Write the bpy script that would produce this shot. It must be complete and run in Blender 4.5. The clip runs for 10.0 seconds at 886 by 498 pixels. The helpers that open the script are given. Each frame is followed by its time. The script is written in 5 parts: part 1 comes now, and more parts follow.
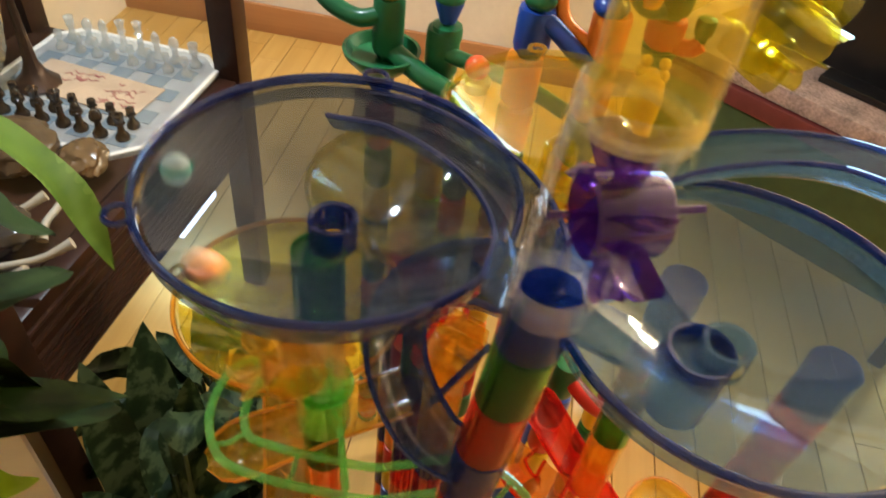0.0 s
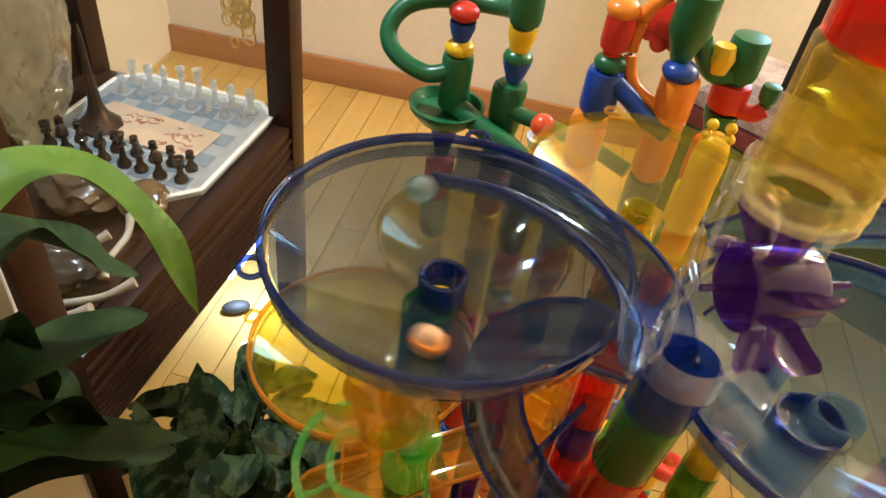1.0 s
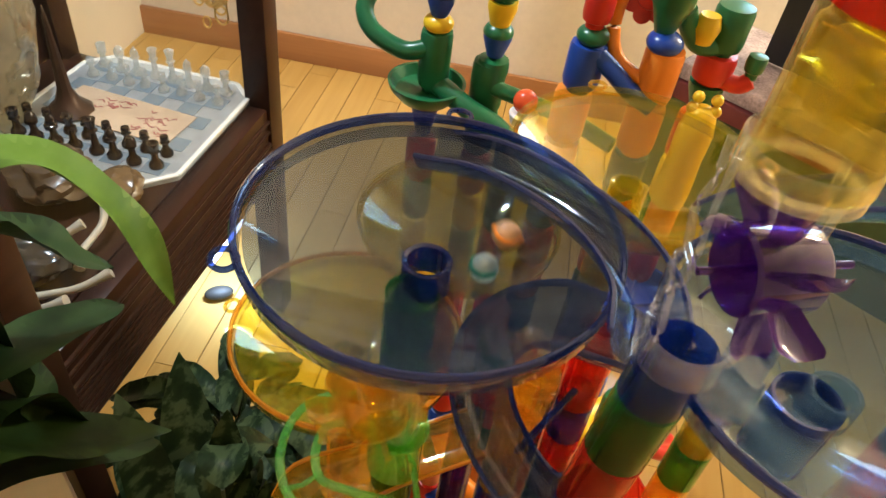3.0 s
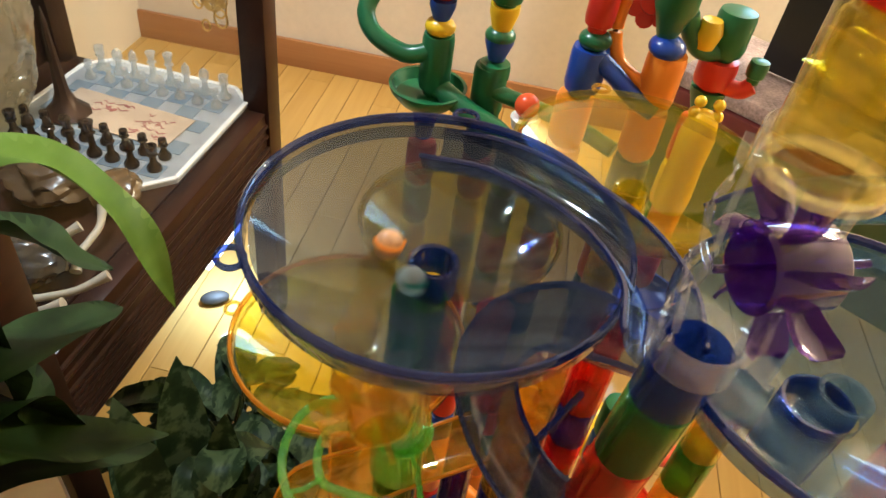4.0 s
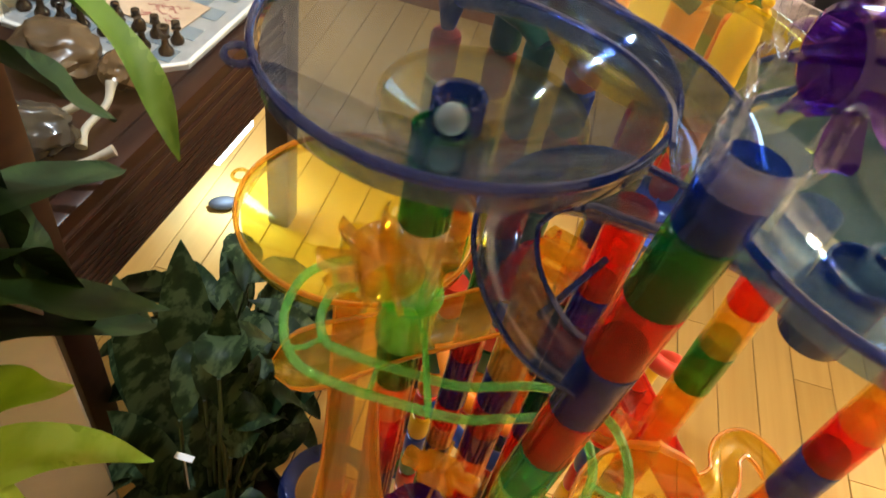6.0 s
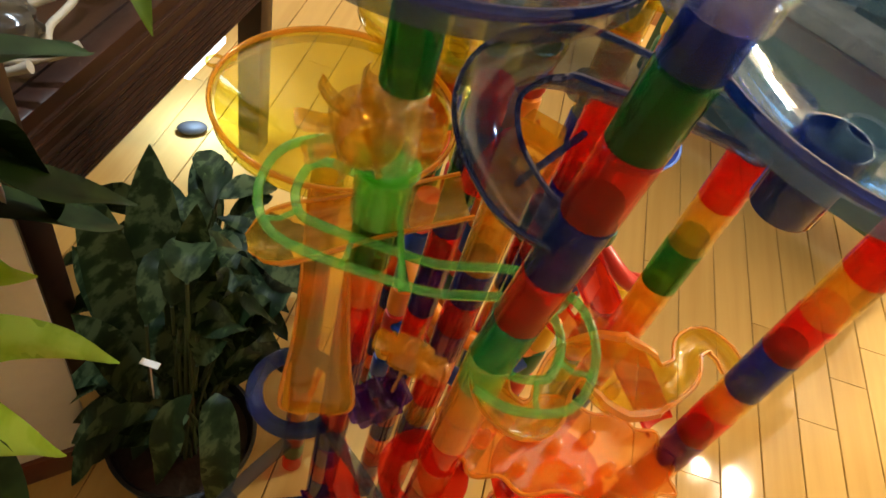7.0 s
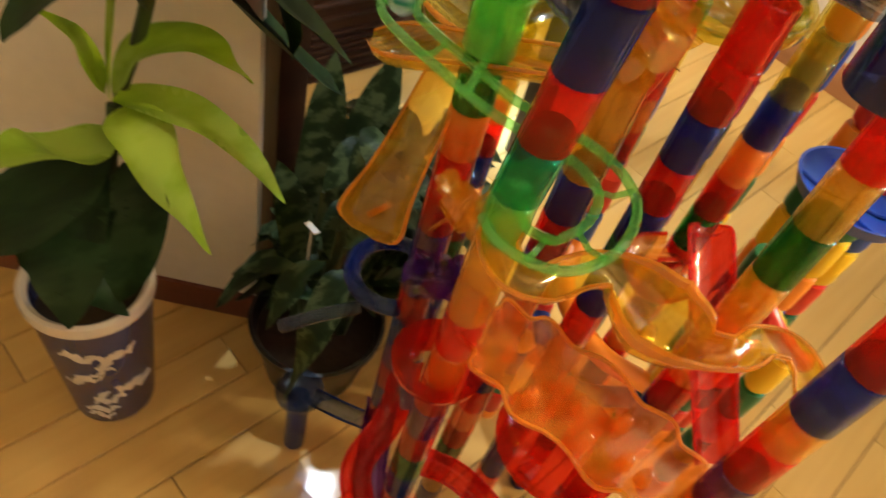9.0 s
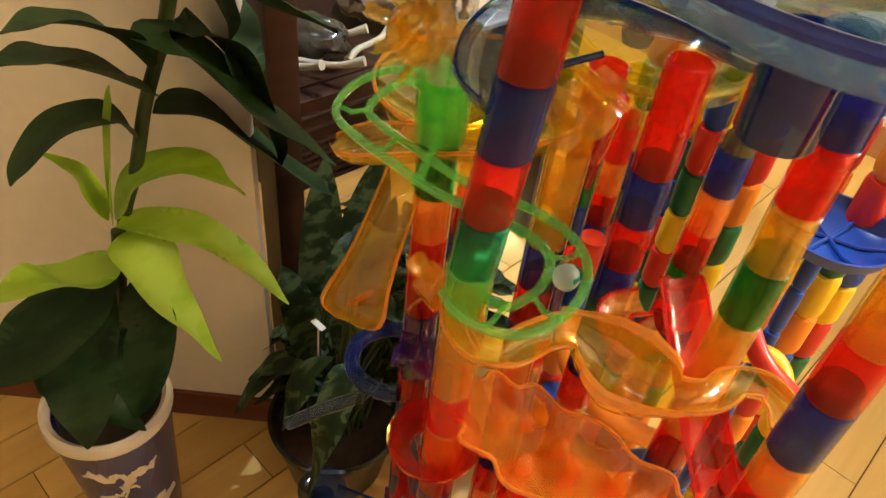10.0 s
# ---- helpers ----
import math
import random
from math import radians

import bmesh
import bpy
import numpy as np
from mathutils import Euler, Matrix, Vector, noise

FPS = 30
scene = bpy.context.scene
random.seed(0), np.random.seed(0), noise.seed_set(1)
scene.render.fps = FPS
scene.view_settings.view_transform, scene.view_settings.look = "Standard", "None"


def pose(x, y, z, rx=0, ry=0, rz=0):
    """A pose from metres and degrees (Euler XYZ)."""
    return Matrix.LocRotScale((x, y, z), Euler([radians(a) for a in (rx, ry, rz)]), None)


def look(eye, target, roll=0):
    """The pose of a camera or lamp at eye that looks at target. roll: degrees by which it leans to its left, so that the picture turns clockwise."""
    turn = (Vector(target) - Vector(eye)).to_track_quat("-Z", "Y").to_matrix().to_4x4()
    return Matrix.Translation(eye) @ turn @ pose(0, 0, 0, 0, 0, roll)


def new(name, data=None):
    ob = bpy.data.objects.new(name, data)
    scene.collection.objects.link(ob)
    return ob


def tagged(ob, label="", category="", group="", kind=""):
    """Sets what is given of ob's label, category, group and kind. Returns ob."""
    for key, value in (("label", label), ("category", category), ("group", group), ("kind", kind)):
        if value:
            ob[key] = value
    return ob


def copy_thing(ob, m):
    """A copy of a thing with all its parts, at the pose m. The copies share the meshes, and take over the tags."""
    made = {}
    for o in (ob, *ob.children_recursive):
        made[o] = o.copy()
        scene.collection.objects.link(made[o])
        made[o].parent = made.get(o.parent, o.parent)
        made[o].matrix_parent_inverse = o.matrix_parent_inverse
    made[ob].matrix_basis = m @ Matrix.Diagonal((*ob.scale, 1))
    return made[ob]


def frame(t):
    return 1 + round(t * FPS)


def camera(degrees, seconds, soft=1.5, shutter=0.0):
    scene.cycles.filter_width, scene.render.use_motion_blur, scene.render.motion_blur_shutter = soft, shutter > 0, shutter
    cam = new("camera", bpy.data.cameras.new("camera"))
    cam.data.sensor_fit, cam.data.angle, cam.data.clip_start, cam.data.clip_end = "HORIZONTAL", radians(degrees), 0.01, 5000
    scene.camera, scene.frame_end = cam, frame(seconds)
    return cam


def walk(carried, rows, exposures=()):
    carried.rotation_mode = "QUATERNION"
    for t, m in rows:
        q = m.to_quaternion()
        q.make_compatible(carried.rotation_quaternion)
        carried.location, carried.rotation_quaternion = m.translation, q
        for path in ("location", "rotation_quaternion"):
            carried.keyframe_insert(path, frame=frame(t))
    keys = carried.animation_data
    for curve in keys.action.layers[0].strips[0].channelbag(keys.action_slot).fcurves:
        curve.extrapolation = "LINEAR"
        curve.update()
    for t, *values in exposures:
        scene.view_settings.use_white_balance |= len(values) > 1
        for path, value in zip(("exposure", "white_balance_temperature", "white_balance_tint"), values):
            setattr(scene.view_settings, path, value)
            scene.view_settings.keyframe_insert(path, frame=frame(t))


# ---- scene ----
cam = camera(63.6, 10.0, shutter=0.4)
PATH = [
    (0, (-0.003, -0.187, 1.15), (-0.127, 1.244, -0.242), 7.8),
    (0.5, (-0.043, -0.187, 1.163), (-0.198, 1.3, -0.167), 7.4),
    (1, (-0.054, -0.199, 1.156), (-0.239, 1.307, -0.148), 8.4),
    (1.5, (-0.056, -0.202, 1.157), (-0.255, 1.291, -0.158), 7.8),
    (2, (-0.055, -0.197, 1.154), (-0.241, 1.284, -0.177), 7.2),
    (2.5, (-0.053, -0.185, 1.151), (-0.202, 1.286, -0.196), 7.5),
    (4, (-0.061, -0.186, 1.143), (-0.181, 1.305, -0.185), 8.8),
    (4.5, (-0.061, -0.187, 1.14), (-0.173, 1.312, -0.179), 9.2),
    (5, (-0.062, -0.189, 1.137), (-0.17, 1.31, -0.183), 9.7),
    (5.5, (-0.066, -0.198, 1.119), (-0.169, 1.267, -0.238), 11.7),
    (6, (-0.056, -0.202, 1.086), (-0.163, 1.183, -0.353), 12.8),
    (6.2, (-0.061, -0.223, 1.081), (-0.138, 1.156, -0.365), 14.5),
    (7.3, (-0.043, -0.237, 1.048), (-0.024, 1.078, -0.46), 19.2),
    (7.5, (-0.047, -0.234, 1.049), (-0.018, 1.093, -0.447), 20.4),
    (8, (-0.031, -0.222, 1.035), (0.163, 1.105, -0.448), 24.4),
    (8.5, (0.024, -0.239, 1.022), (-0.151, 1.085, -0.467), 22.0),
    (8.8, (0.092, -0.253, 0.985), (-0.414, 1.0, -0.489), 21.5),
    (9, (0.148, -0.254, 0.965), (-0.626, 0.857, -0.507), 17.8),
    (9.5, (0.17, -0.249, 0.979), (-0.78, 0.907, -0.348), 9.9),
    (10, (0.188, -0.241, 0.984), (-0.787, 0.907, -0.331), 7.3),
]
walk(cam, [(t, look(eye, target, roll)) for t, eye, target, roll in PATH], [(0, -0.1), (5, -0.08), (6, 0.08), (7.3, -0.2), (8.5, -0.18), (9.3, 0.05), (10, 0.2)])

# ---- light ----
scene.cycles.transparent_max_bounces = 40
world = bpy.data.worlds.new("world")
scene.world = world
world.use_nodes = True
world.node_tree.nodes["Background"].inputs[0].default_value = (1.0, 0.82, 0.62, 1)
world.node_tree.nodes["Background"].inputs[1].default_value = 0.065
scene.view_settings.exposure = 0.0


def lamp(name, kind, place, target, energy, colour, size):
    data = bpy.data.lights.new(name, kind)
    data.energy, data.color = energy, colour
    if kind == "AREA":
        data.shape, data.size = "DISK", size
    else:
        data.shadow_soft_size = size
    ob = new(name, data)
    ob.matrix_world = look(place, target)
    return ob


CEIL = 2.45
BULBS = ((1.35, 1.43, 1.72), (1.45, 1.46, 1.72), (1.49, 1.36, 1.72))
for b in BULBS:
    lamp("bulb_light", "POINT", (b[0], b[1], b[2] - 0.075), (b[0], b[1], 0), 41, (0.98, 0.86, 0.61), 0.035)
# unseen cool light added to brighten the floor patch by the cabinet
lamp("added_floor_light", "AREA", (-0.575, 0.80, 0.13), (-0.555, 0.83, 0), 1.5, (0.45, 0.68, 1.0), 0.06)
lamp("cabinet_light", "AREA", (-0.62, 0.55, 1.70), (-0.58, 0.55, 0), 13.0, (0.78, 0.89, 1.0), 0.04)


# ---- materials ----
def mat(name):
    m = bpy.data.materials.new(name)
    m.use_nodes = True
    nt = m.node_tree
    nt.nodes.clear()
    out = nt.nodes.new("ShaderNodeOutputMaterial")
    return m, nt, out


def node(nt, kind, **ins):
    n = nt.nodes.new(kind)
    for k, v in ins.items():
        n.inputs[k.replace("_", " ")].default_value = v
    return n


def coords(nt, scale=(1, 1, 1)):
    tc = nt.nodes.new("ShaderNodeTexCoord")
    mp = nt.nodes.new("ShaderNodeMapping")
    mp.inputs["Scale"].default_value = scale
    nt.links.new(tc.outputs["Object"], mp.inputs["Vector"])
    return mp.outputs["Vector"]


def ramp(nt, src, stops):
    r = nt.nodes.new("ShaderNodeValToRGB")
    while len(r.color_ramp.elements) < len(stops):
        r.color_ramp.elements.new(0.5)
    for e, (p, c) in zip(r.color_ramp.elements, stops):
        e.position, e.color = p, (*c, 1)
    nt.links.new(src, r.inputs["Fac"])
    return r.outputs["Color"]


def clear_plastic(name, colour, body=0.25, rough=0.04, tint=None, gloss=(0.045, 0.9)):
    """Tinted see-through plastic: each wall filters the light, a part scatters in the body, and the surface is glossy."""
    m, nt, out = mat(name)
    L = nt.links.new
    tr = node(nt, "ShaderNodeBsdfTransparent", Color=(*(tint or [c ** 0.6 for c in colour]), 1))
    tl = node(nt, "ShaderNodeBsdfTranslucent", Color=(*colour, 1))
    df = node(nt, "ShaderNodeBsdfDiffuse", Color=(*colour, 1))
    half = node(nt, "ShaderNodeMixShader", Fac=0.5)
    L(tl.outputs[0], half.inputs[1]), L(df.outputs[0], half.inputs[2])
    v = coords(nt, (60, 60, 60))
    nz = node(nt, "ShaderNodeTexNoise", Scale=1.0, Detail=3.0)
    L(v, nz.inputs["Vector"])
    mr = node(nt, "ShaderNodeMapRange", To_Min=body * 0.75, To_Max=body * 1.25)
    L(nz.outputs["Fac"], mr.inputs["Value"])
    mix = nt.nodes.new("ShaderNodeMixShader")
    L(mr.outputs[0], mix.inputs[0]), L(tr.outputs[0], mix.inputs[1]), L(half.outputs[0], mix.inputs[2])
    gl = node(nt, "ShaderNodeBsdfGlossy", Roughness=rough, Color=(1, 1, 1, 1))
    lw = node(nt, "ShaderNodeLayerWeight", Blend=0.5)
    pw = node(nt, "ShaderNodeMath")
    pw.operation, pw.inputs[1].default_value = "POWER", 4.0
    L(lw.outputs["Facing"], pw.inputs[0])
    fr = node(nt, "ShaderNodeMapRange", To_Min=gloss[0], To_Max=gloss[1])
    L(pw.outputs[0], fr.inputs["Value"])
    bump = node(nt, "ShaderNodeBump", Strength=0.08, Distance=0.001)
    L(nz.outputs["Fac"], bump.inputs["Height"])
    L(bump.outputs[0], gl.inputs["Normal"])
    top = nt.nodes.new("ShaderNodeMixShader")
    L(fr.outputs[0], top.inputs[0]), L(mix.outputs[0], top.inputs[1]), L(gl.outputs[0], top.inputs[2])
    L(top.outputs[0], out.inputs[0])
    return m


def solid(name, colour, rough=0.35, var=0.15, scale=30.0, metal=0.0, bump=0.1, stretch=(1, 1, 1), coat=0.0):
    """An opaque surface with mottling at two scales and fine relief."""
    m, nt, out = mat(name)
    L = nt.links.new
    p = node(nt, "ShaderNodeBsdfPrincipled", Roughness=rough, Metallic=metal)
    p.inputs["Coat Weight"].default_value = coat
    v = coords(nt, stretch)
    n1 = node(nt, "ShaderNodeTexNoise", Scale=scale, Detail=6.0)
    n2 = node(nt, "ShaderNodeTexNoise", Scale=scale * 0.13, Detail=2.0)
    L(v, n1.inputs["Vector"]), L(v, n2.inputs["Vector"])
    add = node(nt, "ShaderNodeMath")
    L(n1.outputs["Fac"], add.inputs[0]), L(n2.outputs["Fac"], add.inputs[1])
    half = nt.nodes.new("ShaderNodeMath")
    half.operation = "MULTIPLY"
    half.inputs[1].default_value = 0.5
    L(add.outputs[0], half.inputs[0])
    lo, hi = [c * (1 - var) for c in colour], [min(1, c * (1 + var)) for c in colour]
    L(ramp(nt, half.outputs[0], ((0.3, lo), (0.7, hi))), p.inputs["Base Color"])
    b = node(nt, "ShaderNodeBump", Strength=bump, Distance=0.002)
    L(n1.outputs["Fac"], b.inputs["Height"]), L(b.outputs[0], p.inputs["Normal"])
    L(p.outputs[0], out.inputs[0])
    return m


def wood(name, dark, light, scale=1.0, rough=0.35, per_object=0.0, axis=1):
    """Grain drawn out along one axis; per_object: how far whole planks differ."""
    m, nt, out = mat(name)
    L = nt.links.new
    p = node(nt, "ShaderNodeBsdfPrincipled", Roughness=rough)
    st = [55 * scale] * 3
    st[axis] = 3 * scale
    tc = nt.nodes.new("ShaderNodeTexCoord")
    mp = nt.nodes.new("ShaderNodeMapping")
    mp.inputs["Scale"].default_value = st
    L(tc.outputs["Object"], mp.inputs["Vector"])
    info = nt.nodes.new("ShaderNodeObjectInfo")
    off = node(nt, "ShaderNodeMath")
    off.operation = "MULTIPLY"
    off.inputs[1].default_value = 57.0
    L(info.outputs["Random"], off.inputs[0])
    n1 = node(nt, "ShaderNodeTexNoise", Scale=1.0, Detail=5.0)
    n1.noise_dimensions = "4D"
    L(mp.outputs[0], n1.inputs["Vector"]), L(off.outputs[0], n1.inputs["W"])
    n2 = node(nt, "ShaderNodeTexNoise", Scale=0.12, Detail=2.0)
    L(mp.outputs[0], n2.inputs["Vector"])
    a = node(nt, "ShaderNodeMath")
    L(n1.outputs["Fac"], a.inputs[0]), L(n2.outputs["Fac"], a.inputs[1])
    mr = node(nt, "ShaderNodeMapRange", From_Min=0.6, From_Max=1.4, To_Min=per_object * 0.5, To_Max=1 - per_object * 0.5)
    L(a.outputs[0], mr.inputs["Value"])
    b = node(nt, "ShaderNodeMath")
    b.operation = "MULTIPLY_ADD"
    b.inputs[1].default_value = per_object
    sub = node(nt, "ShaderNodeMath")
    sub.operation = "SUBTRACT"
    sub.inputs[1].default_value = 0.5
    L(info.outputs["Random"], sub.inputs[0])
    L(sub.outputs[0], b.inputs[0]), L(mr.outputs[0], b.inputs[2])
    L(ramp(nt, b.outputs[0], ((0.0, dark), (1.0, light))), p.inputs["Base Color"])
    bp = node(nt, "ShaderNodeBump", Strength=0.12, Distance=0.001)
    L(n1.outputs["Fac"], bp.inputs["Height"]), L(bp.outputs[0], p.inputs["Normal"])
    L(p.outputs[0], out.inputs[0])
    return m


def glow(name, colour, strength):
    m, nt, out = mat(name)
    e = node(nt, "ShaderNodeEmission", Color=(*colour, 1), Strength=strength)
    nt.links.new(e.outputs[0], out.inputs[0])
    return m


P_BLUE = clear_plastic("clear_blue_grey_plastic", (0.10, 0.14, 0.23), 0.14, tint=(0.58, 0.64, 0.74), gloss=(0.022, 0.6))
P_RIM = clear_plastic("deep_blue_plastic", (0.015, 0.045, 0.20), 0.4, tint=(0.22, 0.32, 0.66))
P_BLUE2 = clear_plastic("clear_light_blue_plastic", (0.26, 0.42, 0.56), 0.14, tint=(0.60, 0.73, 0.82), gloss=(0.03, 0.6))
P_TBLUE = clear_plastic("blue_tube_plastic", (0.02, 0.07, 0.42), 0.18, tint=(0.26, 0.37, 0.70), gloss=(0.022, 0.7))
P_RED = clear_plastic("red_tube_plastic", (0.80, 0.045, 0.035), 0.19, tint=(0.94, 0.29, 0.23), gloss=(0.022, 0.7))
P_GREEN = clear_plastic("green_tube_plastic", (0.01, 0.26, 0.08), 0.18, tint=(0.25, 0.62, 0.32), gloss=(0.022, 0.7))
P_TEAL = clear_plastic("teal_tube_plastic", (0.008, 0.28, 0.22), 0.14, tint=(0.22, 0.72, 0.62), gloss=(0.022, 0.7))
P_YELLOW = clear_plastic("yellow_plastic", (0.70, 0.60, 0.05), 0.07, tint=(0.90, 0.85, 0.33))
P_AMBER = clear_plastic("amber_plastic", (0.82, 0.50, 0.06), 0.20, tint=(0.95, 0.80, 0.36))
P_YTUBE = clear_plastic("clear_lemon_plastic", (0.80, 0.66, 0.10), 0.045, tint=(0.95, 0.89, 0.55), gloss=(0.03, 0.6))
P_SNAKE = clear_plastic("clear_yellow_plastic", (0.88, 0.64, 0.06), 0.16, tint=(0.93, 0.82, 0.33))
P_ORANGE = clear_plastic("orange_plastic", (0.95, 0.38, 0.06), 0.28, tint=(1.0, 0.74, 0.42))
P_EDGE = clear_plastic("amber_edge_plastic", (0.90, 0.44, 0.06), 0.38, tint=(0.96, 0.70, 0.28))
P_PURPLE = clear_plastic("purple_plastic", (0.11, 0.02, 0.26), 0.20, tint=(0.46, 0.28, 0.66))
P_CLEAR = clear_plastic("colourless_plastic", (0.8, 0.8, 0.8), 0.055, tint=(0.95, 0.95, 0.95))
P_LIME = clear_plastic("lime_green_plastic", (0.22, 0.78, 0.2), 0.28, tint=(0.72, 0.98, 0.66))
P_GLASS = clear_plastic("window_glass", (0.8, 0.85, 0.85), 0.002, 0.01, tint=(0.97, 0.98, 0.98), gloss=(0.008, 0.22))
O_GREEN = solid("green_opaque_plastic", (0.012, 0.13, 0.05), 0.28, 0.1)
O_BLUE = solid("blue_opaque_plastic", (0.012, 0.06, 0.36), 0.28, 0.1)
O_YELLOW = solid("yellow_opaque_plastic", (0.85, 0.55, 0.02), 0.3, 0.08)
O_ORANGE = solid("orange_opaque_plastic", (0.90, 0.28, 0.03), 0.3, 0.08)
O_RED = solid("red_opaque_plastic", (0.60, 0.03, 0.02), 0.3, 0.08)
O_WHITE = solid("white_plastic", (0.8, 0.78, 0.74), 0.3, 0.05)
O_PINK = solid("pink_plastic", (0.85, 0.18, 0.28), 0.35, 0.08)
FLOOR = wood("varnished_floor_wood", (0.50, 0.30, 0.085), (0.72, 0.48, 0.17), 1.0, 0.075, 0.4)
FLOOR.node_tree.nodes["Principled BSDF"].inputs["Specular IOR Level"].default_value = 0.3
GAP = solid("floor_gap", (0.10, 0.05, 0.02), 0.8)
WALL = solid("cream_wall_paint", (0.80, 0.72, 0.61), 0.75, 0.05, 60, bump=0.2)
BASE = wood("baseboard_wood", (0.36, 0.15, 0.06), (0.50, 0.24, 0.10), 1.0, 0.35, 0, 0)
DARK = wood("dark_cabinet_wood", (0.020, 0.008, 0.006), (0.050, 0.021, 0.012), 1.0, 0.3, 0, 1)
DARK.node_tree.nodes["Principled BSDF"].inputs["Specular IOR Level"].default_value = 0.2


# ---- mesh helpers ----
def part(name, bm, material, parent=None, label="", smooth=True):
    me = bpy.data.meshes.new(name)
    bmesh.ops.recalc_face_normals(bm, faces=bm.faces)
    bm.to_mesh(me)
    bm.free()
    me.materials.append(material)
    if smooth:
        for p in me.polygons:
            p.use_smooth = True
        me.set_sharp_from_angle(angle=radians(40))
    ob = new(name, me)
    ob.parent = parent
    if label:
        ob["label"] = label
    return ob


def box(bm, lo, hi, bevel=0.0):
    r = bmesh.ops.create_cube(bm, size=1.0)
    c, d = [(a + b) / 2 for a, b in zip(lo, hi)], [b - a for a, b in zip(lo, hi)]
    bmesh.ops.transform(bm, matrix=Matrix.Translation(c) @ Matrix.Diagonal((*d, 1)), verts=r["verts"])
    if bevel:
        es = list({e for v in r["verts"] for e in v.link_edges})
        bmesh.ops.bevel(bm, geom=es, offset=bevel, segments=2, affect="EDGES", profile=0.6)
    return bm


def boxes(*rows, bevel=0.0):
    bm = bmesh.new()
    for lo, hi in rows:
        box(bm, lo, hi, bevel)
    return bm


def lathe(profile, centre=(0, 0, 0), n=48, closed=False, bm=None, m=None):
    """Turn a profile of (radius, height) about the upright axis through centre."""
    bm = bm or bmesh.new()
    m = m or Matrix.Translation(centre)
    rings = []
    for r, z in profile:
        if r < 1e-6:
            rings.append([bm.verts.new(m @ Vector((0, 0, z)))])
        else:
            rings.append([bm.verts.new(m @ Vector((r * math.cos(2 * math.pi * i / n), r * math.sin(2 * math.pi * i / n), z))) for i in range(n)])
    pairs = list(zip(rings, rings[1:])) + ([(rings[-1], rings[0])] if closed else [])
    for a, b in pairs:
        for i in range(n):
            j = (i + 1) % n
            f = [a[i % len(a)], a[j % len(a)], b[j % len(b)], b[i % len(b)]]
            f = list(dict.fromkeys(f))
            if len(f) > 2:
                bm.faces.new(f)
    return bm


def smooth_path(points, n=8):
    """Points along a curve through the given ones."""
    P = [Vector(p) for p in points]
    P = [2 * P[0] - P[1]] + P + [2 * P[-1] - P[-2]]
    out = []
    for i in range(1, len(P) - 2):
        for k in range(n):
            t = k / n
            a, b, c, d = P[i - 1:i + 3]
            out.append(0.5 * (2 * b + (c - a) * t + (2 * a - 5 * b + 4 * c - d) * t * t + (3 * b - a - 3 * c + d) * t ** 3))
    return out + [P[-2]]


def sweep(points, section, bm=None, closed_section=True, cap=True, scales=None, up=(0, 0, 1)):
    """Carry a flat section (side, up) along points."""
    bm = bm or bmesh.new()
    rings = []
    n = len(points)
    for i, p in enumerate(points):
        d = (points[min(i + 1, n - 1)] - points[max(i - 1, 0)]).normalized()
        u = Vector(up)
        if abs(d.dot(u)) > 0.98:
            u = Vector((0, 1, 0))
        s = d.cross(u).normalized()
        u = s.cross(d).normalized()
        k = scales[i] if scales else 1.0
        rings.append([bm.verts.new(p + (s * a + u * b) * k) for a, b in section])
    m = len(section)
    for a, b in zip(rings, rings[1:]):
        for i in range(m if closed_section else m - 1):
            j = (i + 1) % m
            bm.faces.new((a[i], a[j], b[j], b[i]))
    if cap and closed_section:
        bm.faces.new(rings[0]), bm.faces.new(rings[-1][::-1])
    return bm


def circle(r, n=12, squash=1.0):
    return [(r * math.cos(2 * math.pi * i / n), r * squash * math.sin(2 * math.pi * i / n)) for i in range(n)]


def trough(w, h, t, n=10):
    """An open half-pipe section with a wall of thickness t."""
    o = [(w * math.cos(a), h * math.sin(a)) for a in np.linspace(math.pi, 2 * math.pi, n)]
    i = [((w - t) * math.cos(a), (h - t) * math.sin(a)) for a in np.linspace(2 * math.pi, math.pi, n)]
    return o + i


def thing(name, label, category, place=(0, 0, 0), group="", turn=0):
    ob = new(name)
    ob.empty_display_size = 0.02
    ob.matrix_world = pose(*place, 0, 0, turn)
    return tagged(ob, label, category, group)


# ---- the room ----
X0, X1, Y0, Y1 = -1.30, 2.6, -2.7, 1.825
wn = part("wall_north", boxes(((X0 - 0.1, Y1, 0), (X1 + 0.1, Y1 + 0.1, CEIL))), WALL)
ww = part("wall_west", boxes(((X0 - 0.1, Y0, 0), (X0, Y1, CEIL))), WALL)
we = part("wall_east", boxes(((X1, Y0, 0), (X1 + 0.1, Y1, CEIL))), WALL)
ws = part("wall_south", boxes(((X0 - 0.1, Y0 - 0.1, 0), (X1 + 0.1, Y0, CEIL))), WALL)
for w in (wn, ww, we, ws):
    tagged(w, "cream painted plaster wall", "wall", kind="structure")
tagged(part("ceiling", boxes(((X0 - 0.1, Y0 - 0.1, CEIL), (X1 + 0.1, Y1 + 0.1, CEIL + 0.1))), WALL), "plain cream painted ceiling", "ceiling", kind="structure")
tagged(part("baseboard", boxes(((X0, Y1 - 0.016, 0), (X1, Y1 - 0.001, 0.09)), bevel=0.003), BASE), "reddish-brown varnished wooden baseboard along the wall", "baseboard", kind="structure")
